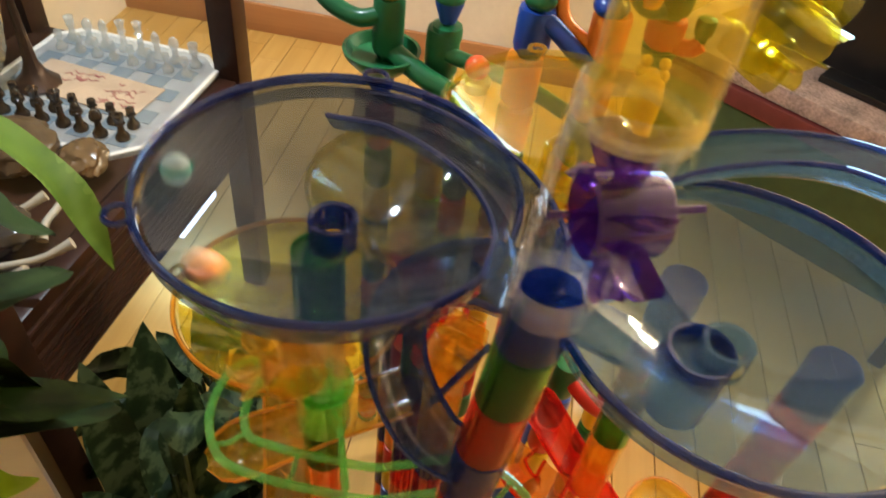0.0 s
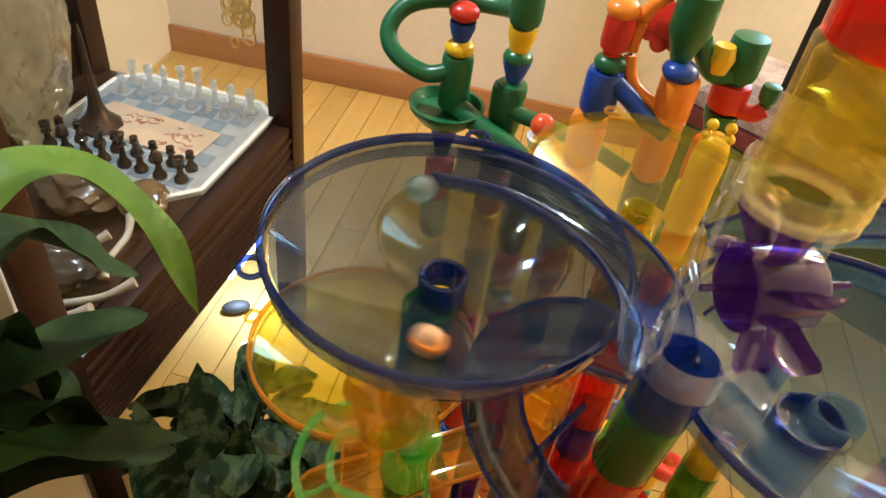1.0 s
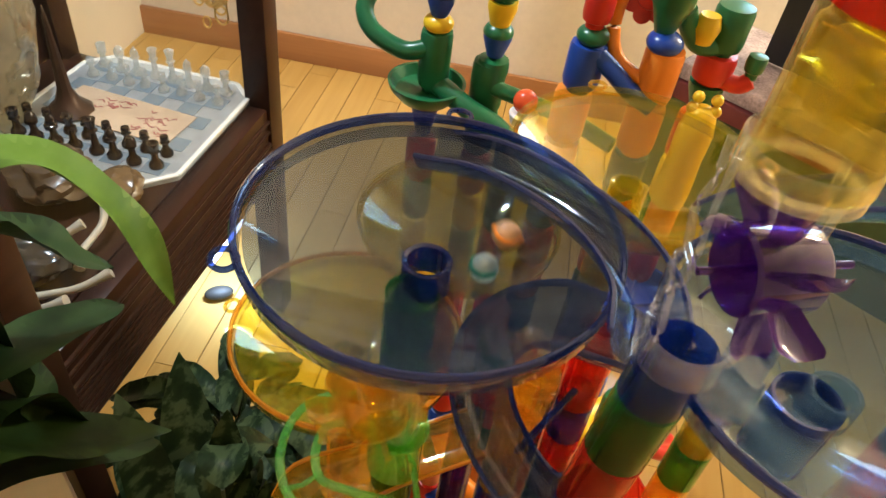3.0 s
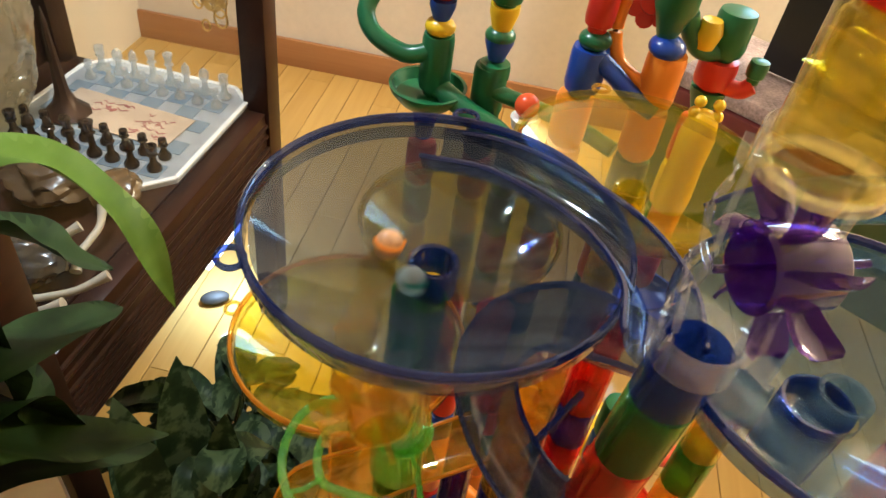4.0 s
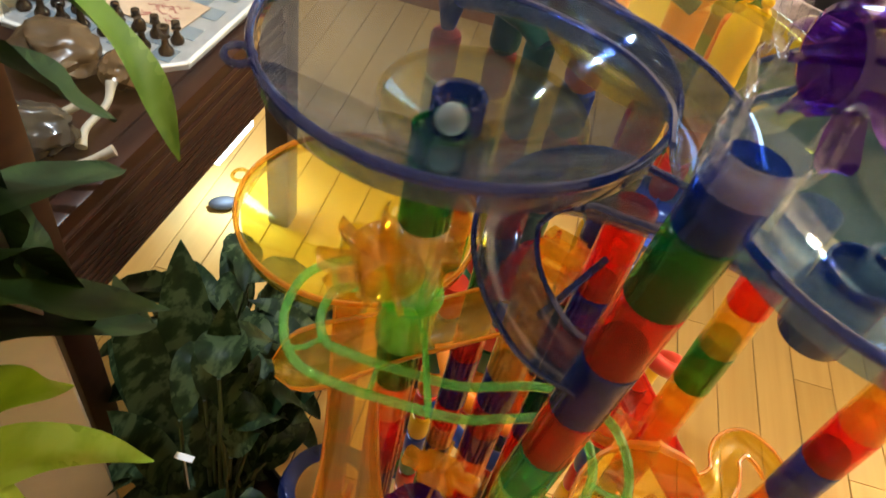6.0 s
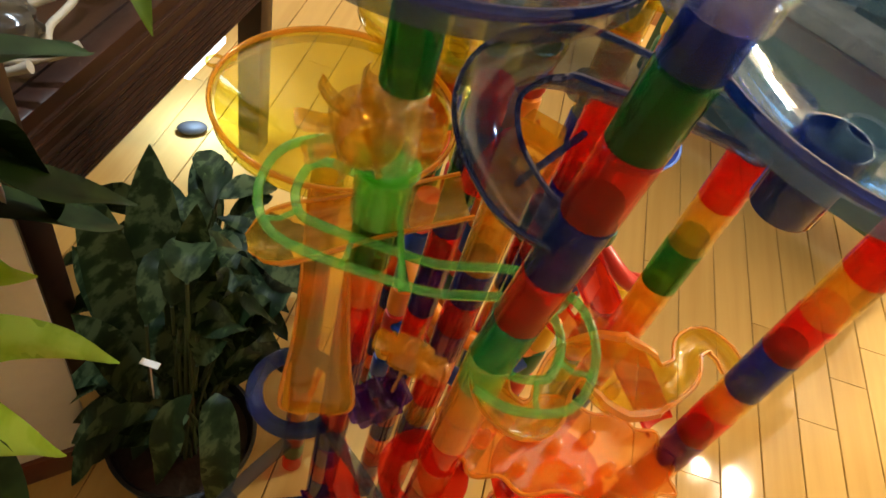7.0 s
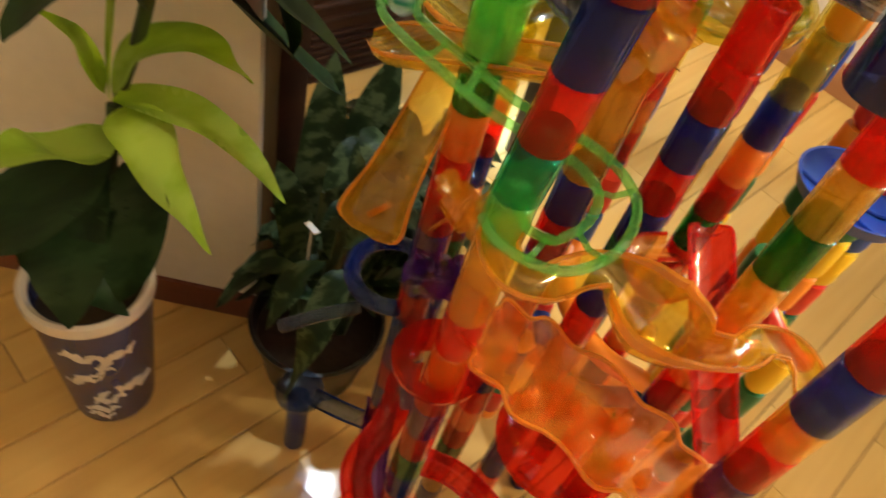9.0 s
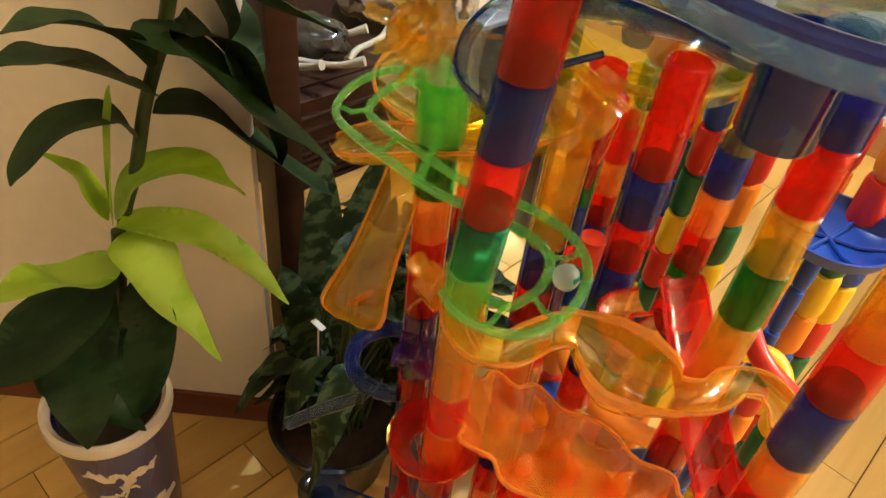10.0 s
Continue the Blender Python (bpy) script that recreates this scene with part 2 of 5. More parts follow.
floor = tagged(part("floor", boxes(((X0 - 0.1, Y0 - 0.1, -0.1), (X1 + 0.1, Y1 + 0.1, -0.004))), GAP), "warm honey-coloured varnished strip wood floor", "floor", kind="structure")

# ---- transparent marble run ----
run = thing("marble_run", "tall marble run of see-through coloured plastic tubes and bowls", "toy")
TUBE = 0.0145
SEG = 0.0405
LEAN_X, LEAN_Y = 0.085, 0.02
MAIN = (0.003, 0.004)


def tube(x, y, z0, z1, material, r=TUBE, name="tube", label="", spigot=0.0):
    """One push-fit tube; a narrower spigot at its head goes up into the tube above."""
    p = [(r - 0.0018, z0), (r, z0 + 0.001), (r, z1 - 0.001), (r - 0.0018, z1)]
    if spigot:
        p += [(r - 0.0026, z1 + 0.001), (r - 0.0028, z1 + spigot - 0.001), (r - 0.0036, z1 + spigot), (r - 0.0044, z1 + spigot - 0.001), (r - 0.0044, z1 - 0.004)]
    p += [(r - 0.0022, z1 - 0.006), (r - 0.0022, z0 + 0.001)]
    m = Matrix.Translation((x, y, 0))
    if (x, y) == MAIN and z1 > 0.73:
        m = Matrix(((1, 0, LEAN_X, x - 0.70 * LEAN_X), (0, 1, LEAN_Y, y - 0.70 * LEAN_Y), (0, 0, 1, 0), (0, 0, 0, 1)))
    return part(name, lathe(p, n=32, closed=True, m=m), material, run, label)


def bowl(x, y, z, R, depth, material, rim, label, hole=0.013):
    p = [(R, 0.0), (R - 0.002, -0.001)]
    k = 14
    for i in range(k + 1):
        r = (R - 0.004) + (hole - (R - 0.004)) * i / k
        s = (R - 0.004 - r) / (R - 0.004 - hole)
        p.append((r, -0.004 - depth * (1 - (1 - s) ** 1.7) * 0.9 - depth * 0.1 * s))
    inner = p[2:]
    outer = [(r, h - 0.0022) for r, h in inner[::-1]]
    b = part("bowl", lathe(inner + outer, (x, y, z), 72, True), material, run, label)
    rr = lathe([(R + 0.002 * math.cos(a), 0.003 * math.sin(a) - 0.001) for a in np.linspace(0, 2 * math.pi, 10, endpoint=False)], (x, y, z), 72, True)
    rr2 = lathe([(R - 0.0006, -0.003), (R - 0.0006, -0.013), (R - 0.0014, -0.014), (R - 0.0022, -0.013), (R - 0.0022, -0.003)], (x, y, z), 72, True)
    part("rim", rr, rim, b)
    part("skirt", rr2, material, b)
    return b


def collar(x, y, z0, z1, material, r=0.0135):
    return part("collar", lathe([(r, z0), (r, z1 - 0.001), (r - 0.001, z1), (r - 0.003, z1 - 0.001), (r - 0.003, z0)], (x, y, 0), 32, True), material, run)


B1, B2, B3, B4 = (-0.086, 0.082, 0.922), (0.124, 0.062, 0.910), (-0.157, 0.193, 0.693), (0.037, 0.272, 0.862)
bowl(*B1, 0.095, 0.036, P_BLUE, P_RIM, "clear blue-grey funnel bowl with a dark blue rim")
bowl(*B2, 0.095, 0.036, P_BLUE2, P_RIM, "clear light blue funnel bowl with a dark blue rim")
bowl(*B3, 0.095, 0.036, P_YELLOW, P_EDGE, "clear yellow funnel bowl")
bowl(*B4, 0.095, 0.036, P_YELLOW, P_YTUBE, "clear yellow funnel bowl")
B5 = (-0.090, 0.335, 0.72)
bowl(*B5, 0.095, 0.034, P_YELLOW, P_YTUBE, "clear yellow funnel bowl low behind the blue bowl")
for b, mtl in ((B5, P_YELLOW), (B1, P_RIM), (B2, P_BLUE2), (B3, P_YELLOW), (B4, P_YELLOW)):
    collar(b[0], b[1], b[2] - 0.045, b[2] - 0.026, mtl)


# towers: (x, y, top, [(material, length), ...])
TB, RD, GN, AM, OR, PU, TL, LM, YL = P_TBLUE, P_RED, P_GREEN, P_AMBER, P_ORANGE, P_PURPLE, P_TEAL, P_LIME, P_YTUBE
TOWERS = (
    (0.038, 0.018, 1.135, ((RD, 0.055), (YL, 0.052))),
    (*MAIN, 0.949, ((TB, 0.033), (GN, 0.041), (RD, 0.043), (TB, 0.044), (RD, 0.043), (TL, 0.039), (LM, 0.032), (AM, 0.04), (AM, SEG), (RD, SEG), (OR, SEG), (RD, SEG), (PU, SEG), (RD, SEG), (GN, SEG), (TB, SEG), (RD, SEG), (PU, SEG), (RD, SEG), (TB, SEG), (GN, SEG), (RD, SEG), (TB, SEG), (PU, SEG))),
    (0.120, 0.142, 0.845, ((TB, 0.045), (RD, 0.044), (AM, 0.045), (GN, 0.045), (AM, SEG), (OR, SEG), (AM, SEG), (RD, SEG), (TB, SEG), (RD, SEG), (GN, SEG), (AM, SEG), (RD, SEG), (TB, SEG), (AM, SEG), (RD, SEG), (GN, SEG), (TB, SEG), (RD, SEG), (AM, SEG))),
    (0.189, 0.078, 0.865, ((TB, 0.035), (RD, SEG), (AM, 0.042), (RD, 0.042), (TB, 0.049), (AM, 0.032), (RD, 0.043), (PU, 0.042), (OR, SEG), (AM, SEG), (RD, SEG), (TB, SEG), (RD, SEG), (AM, SEG), (GN, SEG), (RD, SEG), (TB, SEG), (RD, SEG), (OR, SEG), (RD, SEG))),
    (-0.090, 0.068, 0.885, ((GN, 0.062), (P_CLEAR, 0.058), (LM, 0.045), (GN, 0.045), (OR, SEG), (RD, SEG), (RD, SEG), (PU, SEG), (PU, SEG), (RD, SEG), (TB, SEG), (PU, SEG), (RD, SEG), (TB, SEG), (RD, SEG), (PU, SEG), (TB, SEG), (RD, SEG), (PU, SEG), (RD, SEG))),
    (0.028, 0.150, 0.805, ((RD, SEG), (RD, SEG), (TB, SEG), (RD, SEG), (TB, SEG), (GN, SEG), (TB, SEG), (RD, SEG), (AM, SEG), (RD, SEG), (GN, SEG), (TB, SEG), (RD, SEG), (PU, SEG), (TB, SEG), (RD, SEG), (AM, SEG), (RD, SEG), (GN, SEG), (RD, SEG))),
    (-0.045, 0.190, 0.76, ((RD, SEG), (TB, SEG), (GN, SEG), (TB, SEG), (RD, SEG), (PU, SEG), (TB, SEG), (RD, SEG), (OR, SEG), (TB, SEG), (RD, SEG), (GN, SEG), (RD, SEG), (TB, SEG), (OR, SEG), (RD, SEG), (PU, SEG), (RD, SEG), (TB, SEG))),
    (-0.015, 0.112, 0.735, ((AM, SEG), (AM, SEG), (TB, SEG), (RD, SEG), (PU, SEG), (OR, SEG), (RD, SEG), (AM, SEG), (TB, SEG), (RD, SEG), (OR, SEG), (RD, SEG), (GN, SEG), (RD, SEG), (AM, SEG), (TB, SEG), (RD, SEG), (OR, SEG))),
    (-0.157, 0.193, 0.65, ((YL, SEG), (AM, SEG), (RD, SEG), (TB, SEG), (OR, SEG), (RD, SEG), (GN, SEG), (RD, SEG), (TB, SEG), (PU, SEG), (RD, SEG), (OR, SEG), (TB, SEG), (RD, SEG), (GN, SEG), (RD, SEG))),
    (-0.090, 0.335, 0.675, ((YL, SEG), (RD, SEG), (OR, SEG), (RD, SEG), (TB, SEG), (RD, SEG), (GN, SEG), (OR, SEG), (RD, SEG), (TB, SEG), (AM, SEG), (RD, SEG), (TB, SEG), (OR, SEG), (RD, SEG), (GN, SEG), (TB, SEG))),
    (0.037, 0.272, 0.82, ((YL, SEG), (YL, SEG), (YL, SEG), (TB, SEG), (OR, SEG), (RD, SEG), (GN, SEG), (RD, SEG), (TB, SEG), (AM, SEG), (OR, SEG), (RD, SEG), (TB, SEG), (GN, SEG), (RD, SEG), (AM, SEG), (TB, SEG), (RD, SEG), (OR, SEG), (RD, SEG), (TB, SEG))),
)
for x, y, z, segs in TOWERS:
    for k, (mtl, l) in enumerate(segs):
        if z > 0.002:
            tube(x, y, max(z - l, 0.001), z - 0.0005, mtl, 0.0205 if mtl is YL and z > 1 else 0.0195 if mtl is RD and z > 1 else TUBE, spigot=0.013 if k else 0.0)
        z -= l
# open outlet under the light blue bowl
part("outlet", lathe([(0.0168, 0.830), (0.0178, 0.832), (0.0178, 0.878), (0.0160, 0.878), (0.0160, 0.832)], (0.112, 0.058, 0), 32, True), P_RIM, run, "short open blue outlet tube")


def lug(x, y, z, ang, material):
    """A small wire-thin eyelet on a bowl's rim."""
    c = Vector((x + 0.100 * math.cos(ang), y + 0.100 * math.sin(ang), z))
    pts = [c + Vector((math.cos(ang) * 0.006 * math.cos(k) - math.sin(ang) * 0.007 * math.sin(k), math.sin(ang) * 0.006 * math.cos(k) + math.cos(ang) * 0.007 * math.sin(k), 0)) for k in np.linspace(0, 2 * math.pi, 17)]
    part("lug", sweep(pts, circle(0.0016, 6)), material, run)


for a in (-2.57, 1.6):
    lug(*B1, a, P_RIM)
for a in (3.14, 1.2):
    lug(*B3, a, P_AMBER)
for a in (1.9, 0.2):
    lug(*B4, a, P_AMBER)


def chute(points, material, w=0.014, h=0.012, name="chute", label="", scales=None, rim=None, n=8):
    pts = smooth_path(points, n)
    sc = None
    if scales:
        sc = list(np.interp(np.linspace(0, 1, len(pts)), np.linspace(0, 1, len(scales)), scales))
    c = part(name, sweep(pts, trough(w, h, 0.0018), scales=sc), material, run, label)
    if rim:
        for side in (-1, 1):
            sec = [(side * w + a, b) for a, b in circle(0.0016, 6)]
            part("edge", sweep(pts, sec, scales=sc), rim, c)
    return c


chute([(0.013, 0.011, 0.945), (0.014, 0.050, 0.939), (-0.001, 0.087, 0.935), (-0.028, 0.120, 0.929), (-0.066, 0.148, 0.922), (-0.104, 0.160, 0.914)], P_BLUE, 0.016, 0.016, "inlet", "smoky blue inlet channel along the bowl", rim=P_RIM)
chute([(0.193, 0.112, 0.963), (0.165, 0.141, 0.952), (0.132, 0.154, 0.940), (0.092, 0.152, 0.926), (0.059, 0.137, 0.914)], P_BLUE2, 0.016, 0.016, "inlet", "light blue inlet channel along the bowl", rim=P_RIM)
chute([(0.009, 0.004, 0.819), (-0.016, 0.017, 0.818), (-0.040, 0.051, 0.821), (-0.047, 0.086, 0.827), (-0.033, 0.110, 0.835), (-0.007, 0.116, 0.843), (0.021, 0.104, 0.849), (0.056, 0.083, 0.856), (0.091, 0.061, 0.863)], P_BLUE, 0.017, 0.013, "curved_chute", "smoky blue curved chute", rim=P_RIM, scales=[0.9, 1, 1, 1, 1.25, 1.6, 1.45, 1.0, 0.9])
part("tie_rod", sweep([Vector((-0.019, 0.040, 0.806)), Vector((0.009, 0.080, 0.820))], circle(0.0022, 8)), P_TBLUE, run, "thin blue tie rod")
part("knob", lathe([(0, 0.812), (0.008, 0.813), (0.010, 0.820), (0.007, 0.828), (0, 0.830)], (0.004, 0.122, 0), 20), P_BLUE, run)
chute([(-0.162, 0.033, 0.696), (-0.130, 0.050, 0.706), (-0.089, 0.071, 0.719), (-0.040, 0.096, 0.734)], P_AMBER, 0.021, 0.016, "chute", "pale amber chute with a rounded end", scales=[0.3, 0.85, 1.05, 1.1, 1.1, 1.05, 1.0, 0.95, 0.9, 0.9, 0.9, 0.9, 0.9], rim=P_EDGE)
chute([(-0.127, 0.092, 0.703), (-0.115, 0.058, 0.665), (-0.104, 0.025, 0.627), (-0.098, 0.006, 0.606), (-0.094, -0.004, 0.595), (-0.092, -0.01, 0.588)], P_AMBER, 0.024, 0.016, "spoon_chute", "amber spoon-shaped chute", scales=[0.62, 0.64, 0.66, 0.68, 0.70, 0.73, 0.77, 0.82, 0.88, 0.94, 1.0, 1.03, 1.05, 1.05, 1.0, 0.86, 0.35], rim=P_EDGE)
part("slot", boxes(((-0.102, 0.000, 0.5935), (-0.098, 0.022, 0.5955))), P_ORANGE, run)
SNAKE = [(0.004, 0.006, 0.689), (0.013, -0.011, 0.684), (0.032, -0.018, 0.681), (0.046, -0.005, 0.678), (0.050, 0.019, 0.676), (0.059, 0.039, 0.675), (0.077, 0.045, 0.673), (0.097, 0.045, 0.672), (0.116, 0.049, 0.671), (0.130, 0.054, 0.669), (0.141, 0.069, 0.668), (0.144, 0.090, 0.665), (0.158, 0.104, 0.663), (0.173, 0.099, 0.661), (0.182, 0.089, 0.658)]
chute(SNAKE, P_SNAKE, 0.0115, 0.011, "snake_chute", "clear yellow winding chute with a round basin", scales=[1, 1, 1, 1, 1, 1.1, 2.1, 2.7, 2.1, 1.1, 0.9, 0.9, 0.9, 0.9, 0.9], rim=P_EDGE)
part("nub", lathe([(0, 0.658), (0.003, 0.657), (0.0045, 0.651), (0.005, 0.645), (0, 0.645)], (0.097, 0.045, 0), 16), P_AMBER, run)
chute([(0.060, 0.186, 0.632), (0.068, 0.180, 0.631), (0.10, 0.155, 0.606), (0.14, 0.126, 0.574), (0.178, 0.098, 0.545)], P_RED, 0.018, 0.012, "chute", "red straight chute with a rounded end", rim=P_RED, scales=[0.4, 0.9, 1, 1, 1, 1, 1, 0.95, 0.9])
chute([(-0.036, 0.169, 0.673), (-0.032, 0.167, 0.697), (-0.027, 0.162, 0.722), (-0.022, 0.156, 0.742), (-0.018, 0.151, 0.757), (-0.015, 0.148, 0.765)], P_RED, 0.0135, 0.010, "chute", "red straight chute with a rounded end", rim=P_RED, scales=[0.9, 0.9, 0.95, 1, 1, 1, 1, 0.95, 0.8, 0.35])
chute([(0.085, 0.116, 0.642), (0.075, 0.097, 0.635), (0.059, 0.104, 0.631), (0.048, 0.125, 0.629), (0.058, 0.144, 0.630)], P_ORANGE, 0.012, 0.010, "chute", "red-orange loop chute", rim=P_RED)
chute([(-0.097, 0.075, 0.251), (-0.032, 0.007, 0.239), (0.025, -0.019, 0.216), (0.076, -0.005, 0.195)], P_PURPLE, 0.016, 0.014, "chute", "purple chute", rim=P_PURPLE)
chute([(-0.055, -0.021, 0.174), (0.003, -0.048, 0.163), (0.054, -0.033, 0.154), (0.100, 0.013, 0.144)], P_PURPLE, 0.016, 0.014, "chute", "purple chute", rim=P_PURPLE)
for pts, mtl, label in (
        ([(0.036, -0.031, 0.344), (0.083, -0.051, 0.334), (0.125, -0.030, 0.327), (0.143, 0.019, 0.319)], P_RED, "red chute under the tray"),
        ([(-0.010, 0.035, 0.306), (0.030, 0.061, 0.299), (0.083, 0.066, 0.291), (0.140, 0.039, 0.280)], P_RED, "red chute under the tray"),
        ([(0.142, 0.029, 0.267), (0.115, -0.029, 0.248), (0.063, -0.034, 0.231), (0.009, 0.023, 0.217)], P_TBLUE, "blue chute near the floor"),
        ([(-0.091, 0.094, 0.328), (-0.055, 0.040, 0.315), (-0.038, -0.013, 0.300), (0.001, -0.037, 0.289)], P_RED, "red chute near the floor"),
        ([(0.140, 0.039, 0.200), (0.162, 0.068, 0.189), (0.188, 0.075, 0.177)], P_AMBER, "amber chute near the floor")):
    chute(pts, mtl, 0.014, 0.012, "chute", label, rim=mtl)
for x, y, segs in ((0.070, 0.0, ((P_PURPLE, 0.06), (P_RED, 0.06), (P_TBLUE, 0.06), (P_RED, 0.07), (P_PURPLE, 0.05), (P_RED, 0.05))), (0.14, 0.045, ((P_RED, 0.06), (P_PURPLE, 0.06), (P_RED, 0.06), (P_TBLUE, 0.06), (P_RED, 0.06), (P_PURPLE, 0.06)))):
    z = sum(l for _, l in segs)
    for k, (mtl, l) in enumerate(segs):
        tube(x, y, max(z - l, 0.001), z - 0.0005, mtl, spigot=0.019 if k else 0.0)
        z -= l
part("blue_ring", sweep([Vector((-0.130 + 0.040 * math.cos(k), 0.080 + 0.040 * math.sin(k), 0.44)) for k in np.linspace(0, 2 * math.pi, 40)], circle(0.008, 10)), P_TBLUE, run, "blue looped tube")
for a_, b_ in ((Vector((-0.122, 0.035, 0.430)), Vector((-0.160, -0.025, 0.400))), (Vector((-0.089, 0.056, 0.430)), Vector((-0.025, 0.018, 0.400)))):
    part("strut", sweep([a_, (a_ + b_) / 2 + Vector((0, 0, 0.003)), b_], circle(0.0065, 10)), P_BLUE, run, "smoky blue strut under the looped tube")
part("rattle_dish", lathe([(0, 0.088), (0.026, 0.09), (0.031, 0.098), (0.031, 0.104), (0.028, 0.104), (0.026, 0.096), (0, 0.093)], (-0.205, 0.046, 0.04), 28), P_BLUE, run, "small smoky dish")
tube(-0.205, 0.046, 0.001, 0.128, P_TBLUE)
chute([(-0.190, 0.050, 0.150), (-0.165, 0.056, 0.160), (-0.130, 0.062, 0.180), (-0.098, 0.066, 0.205)], P_BLUE, 0.012, 0.010, "chute", "smoky blue chute down to the small dish", rim=P_RIM)

# wavy orange tray and the red dish round the main tower
bm = bmesh.new()
A0, A1 = Vector((0.012, 0.028, 0.566)), Vector((0.172, 0.058, 0.550))
ax = (A1 - A0).normalized()
sd = Vector((-ax.y, ax.x, 0))
ring_rows = []
N = 96
for lift, inset in ((-0.016, 0.010), (0.0, 0.0), (0.0, 0.0025), (-0.0135, 0.012)):
    row = []
    for i in range(N):
        k = 2 * math.pi * i / N
        u = math.cos(k)
        wave = 0.0045 * math.sin(k * 13)
        hw = 0.040 - inset + wave
        hl = 0.098 - inset + wave
        e = abs(math.sin(k)) ** 0.7 * (1 if math.sin(k) > 0 else -1)
        c = abs(u) ** 0.8 * (1 if u > 0 else -1)
        p = (A0 + A1) / 2 + ax * hl * c + sd * hw * e
        p.z += lift
        row.append(bm.verts.new(p))
    ring_rows.append(row)
for a, b in zip(ring_rows, ring_rows[1:]):
    for i in range(N):
        bm.faces.new((a[i], a[(i + 1) % N], b[(i + 1) % N], b[i]))
bm.faces.new(ring_rows[0][::-1]), bm.faces.new(ring_rows[-1])
rim_pts = [v.co.copy() for v in ring_rows[1]] + [ring_rows[1][0].co.copy()]
tray = part("wavy_tray", bm, P_ORANGE, run, "orange tray with a scalloped rim")
part("edge", sweep(rim_pts, circle(0.0018, 6)), P_EDGE, tray)
for i in range(9):
    u, v = 0.02 + 0.015 * i, 0.018 * math.sin(i * 2.3)
    p = A0 + ax * u + sd * v
    part("peg", lathe([(0, 0.004), (0.004, 0.002), (0.006, -0.010), (0, -0.010)], (p.x, p.y, p.z - 0.002), 12), P_ORANGE, tray)
part("red_dish", lathe([(0.0175, -0.004), (0.026, -0.006), (0.032, 0.005), (0.034, 0.009), (0.036, 0.009), (0.035, 0.003), (0.028, -0.009), (0.0175, -0.008)], (-0.004, 0.003, 0.518), 48, True), P_RED, run, "round red dish")
part("lower_dish", lathe([(0, -0.012), (0.03, -0.010), (0.046, 0.004), (0.048, 0.004), (0.032, -0.013), (0, -0.015)], (0.095, 0.035, 0.515), 40), P_RED, run, "red basin under the tray")
chute([(0.167, 0.037, 0.451), (0.184, 0.014, 0.444), (0.174, -0.005, 0.434), (0.148, -0.012, 0.424)], P_RED, 0.02, 0.012, "chute", "red chute end", rim=P_RED)

# lime S-shaped rail
RAIL = [(-0.099, 0.08, 0.747), (-0.129, 0.085, 0.744), (-0.148, 0.075, 0.738), (-0.15, 0.051, 0.733), (-0.137, 0.03, 0.731), (-0.113, 0.025, 0.73), (-0.079, 0.025, 0.729), (-0.046, 0.028, 0.726), (-0.022, 0.039, 0.721), (0.004, 0.05, 0.718), (0.027, 0.051, 0.716), (0.045, 0.04, 0.714), (0.053, 0.017, 0.709), (0.046, -0.006, 0.703), (0.022, -0.011, 0.696), (0.003, -0.004, 0.693)]
rp = smooth_path(RAIL, 8)
hoop = tagged(part("s_rail", bmesh.new(), P_LIME, run, "lime green S-shaped open rail"))
for side in (-1, 1):
    part("rail", sweep(rp, [(side * 0.011 + a, b) for a, b in circle(0.0030, 8)]), P_LIME, hoop)
for i in (12, 30, 44, 84, 98, 108):
    d = (rp[i + 1] - rp[i - 1]).normalized()
    s_ = d.cross(Vector((0, 0, 1)))
    part("crossbar", sweep([rp[i] - s_ * 0.011, rp[i] - Vector((0, 0, 0.004)), rp[i] + s_ * 0.011], circle(0.0018, 8)), P_LIME, hoop)
part("cup", lathe([(0.0178, 0.722), (0.0185, 0.758), (0.0205, 0.763), (0.0185, 0.7635), (0.0170, 0.758), (0.0162, 0.722)], (-0.090, 0.068, 0), 32, True), P_LIME, hoop)
for k in range(3):
    part("strut", sweep([Vector((-0.075, 0.058 - 0.003 * k, 0.742)), Vector((-0.060, 0.022 - 0.004 * k, 0.722))], circle(0.0012, 6)), P_LIME, hoop)


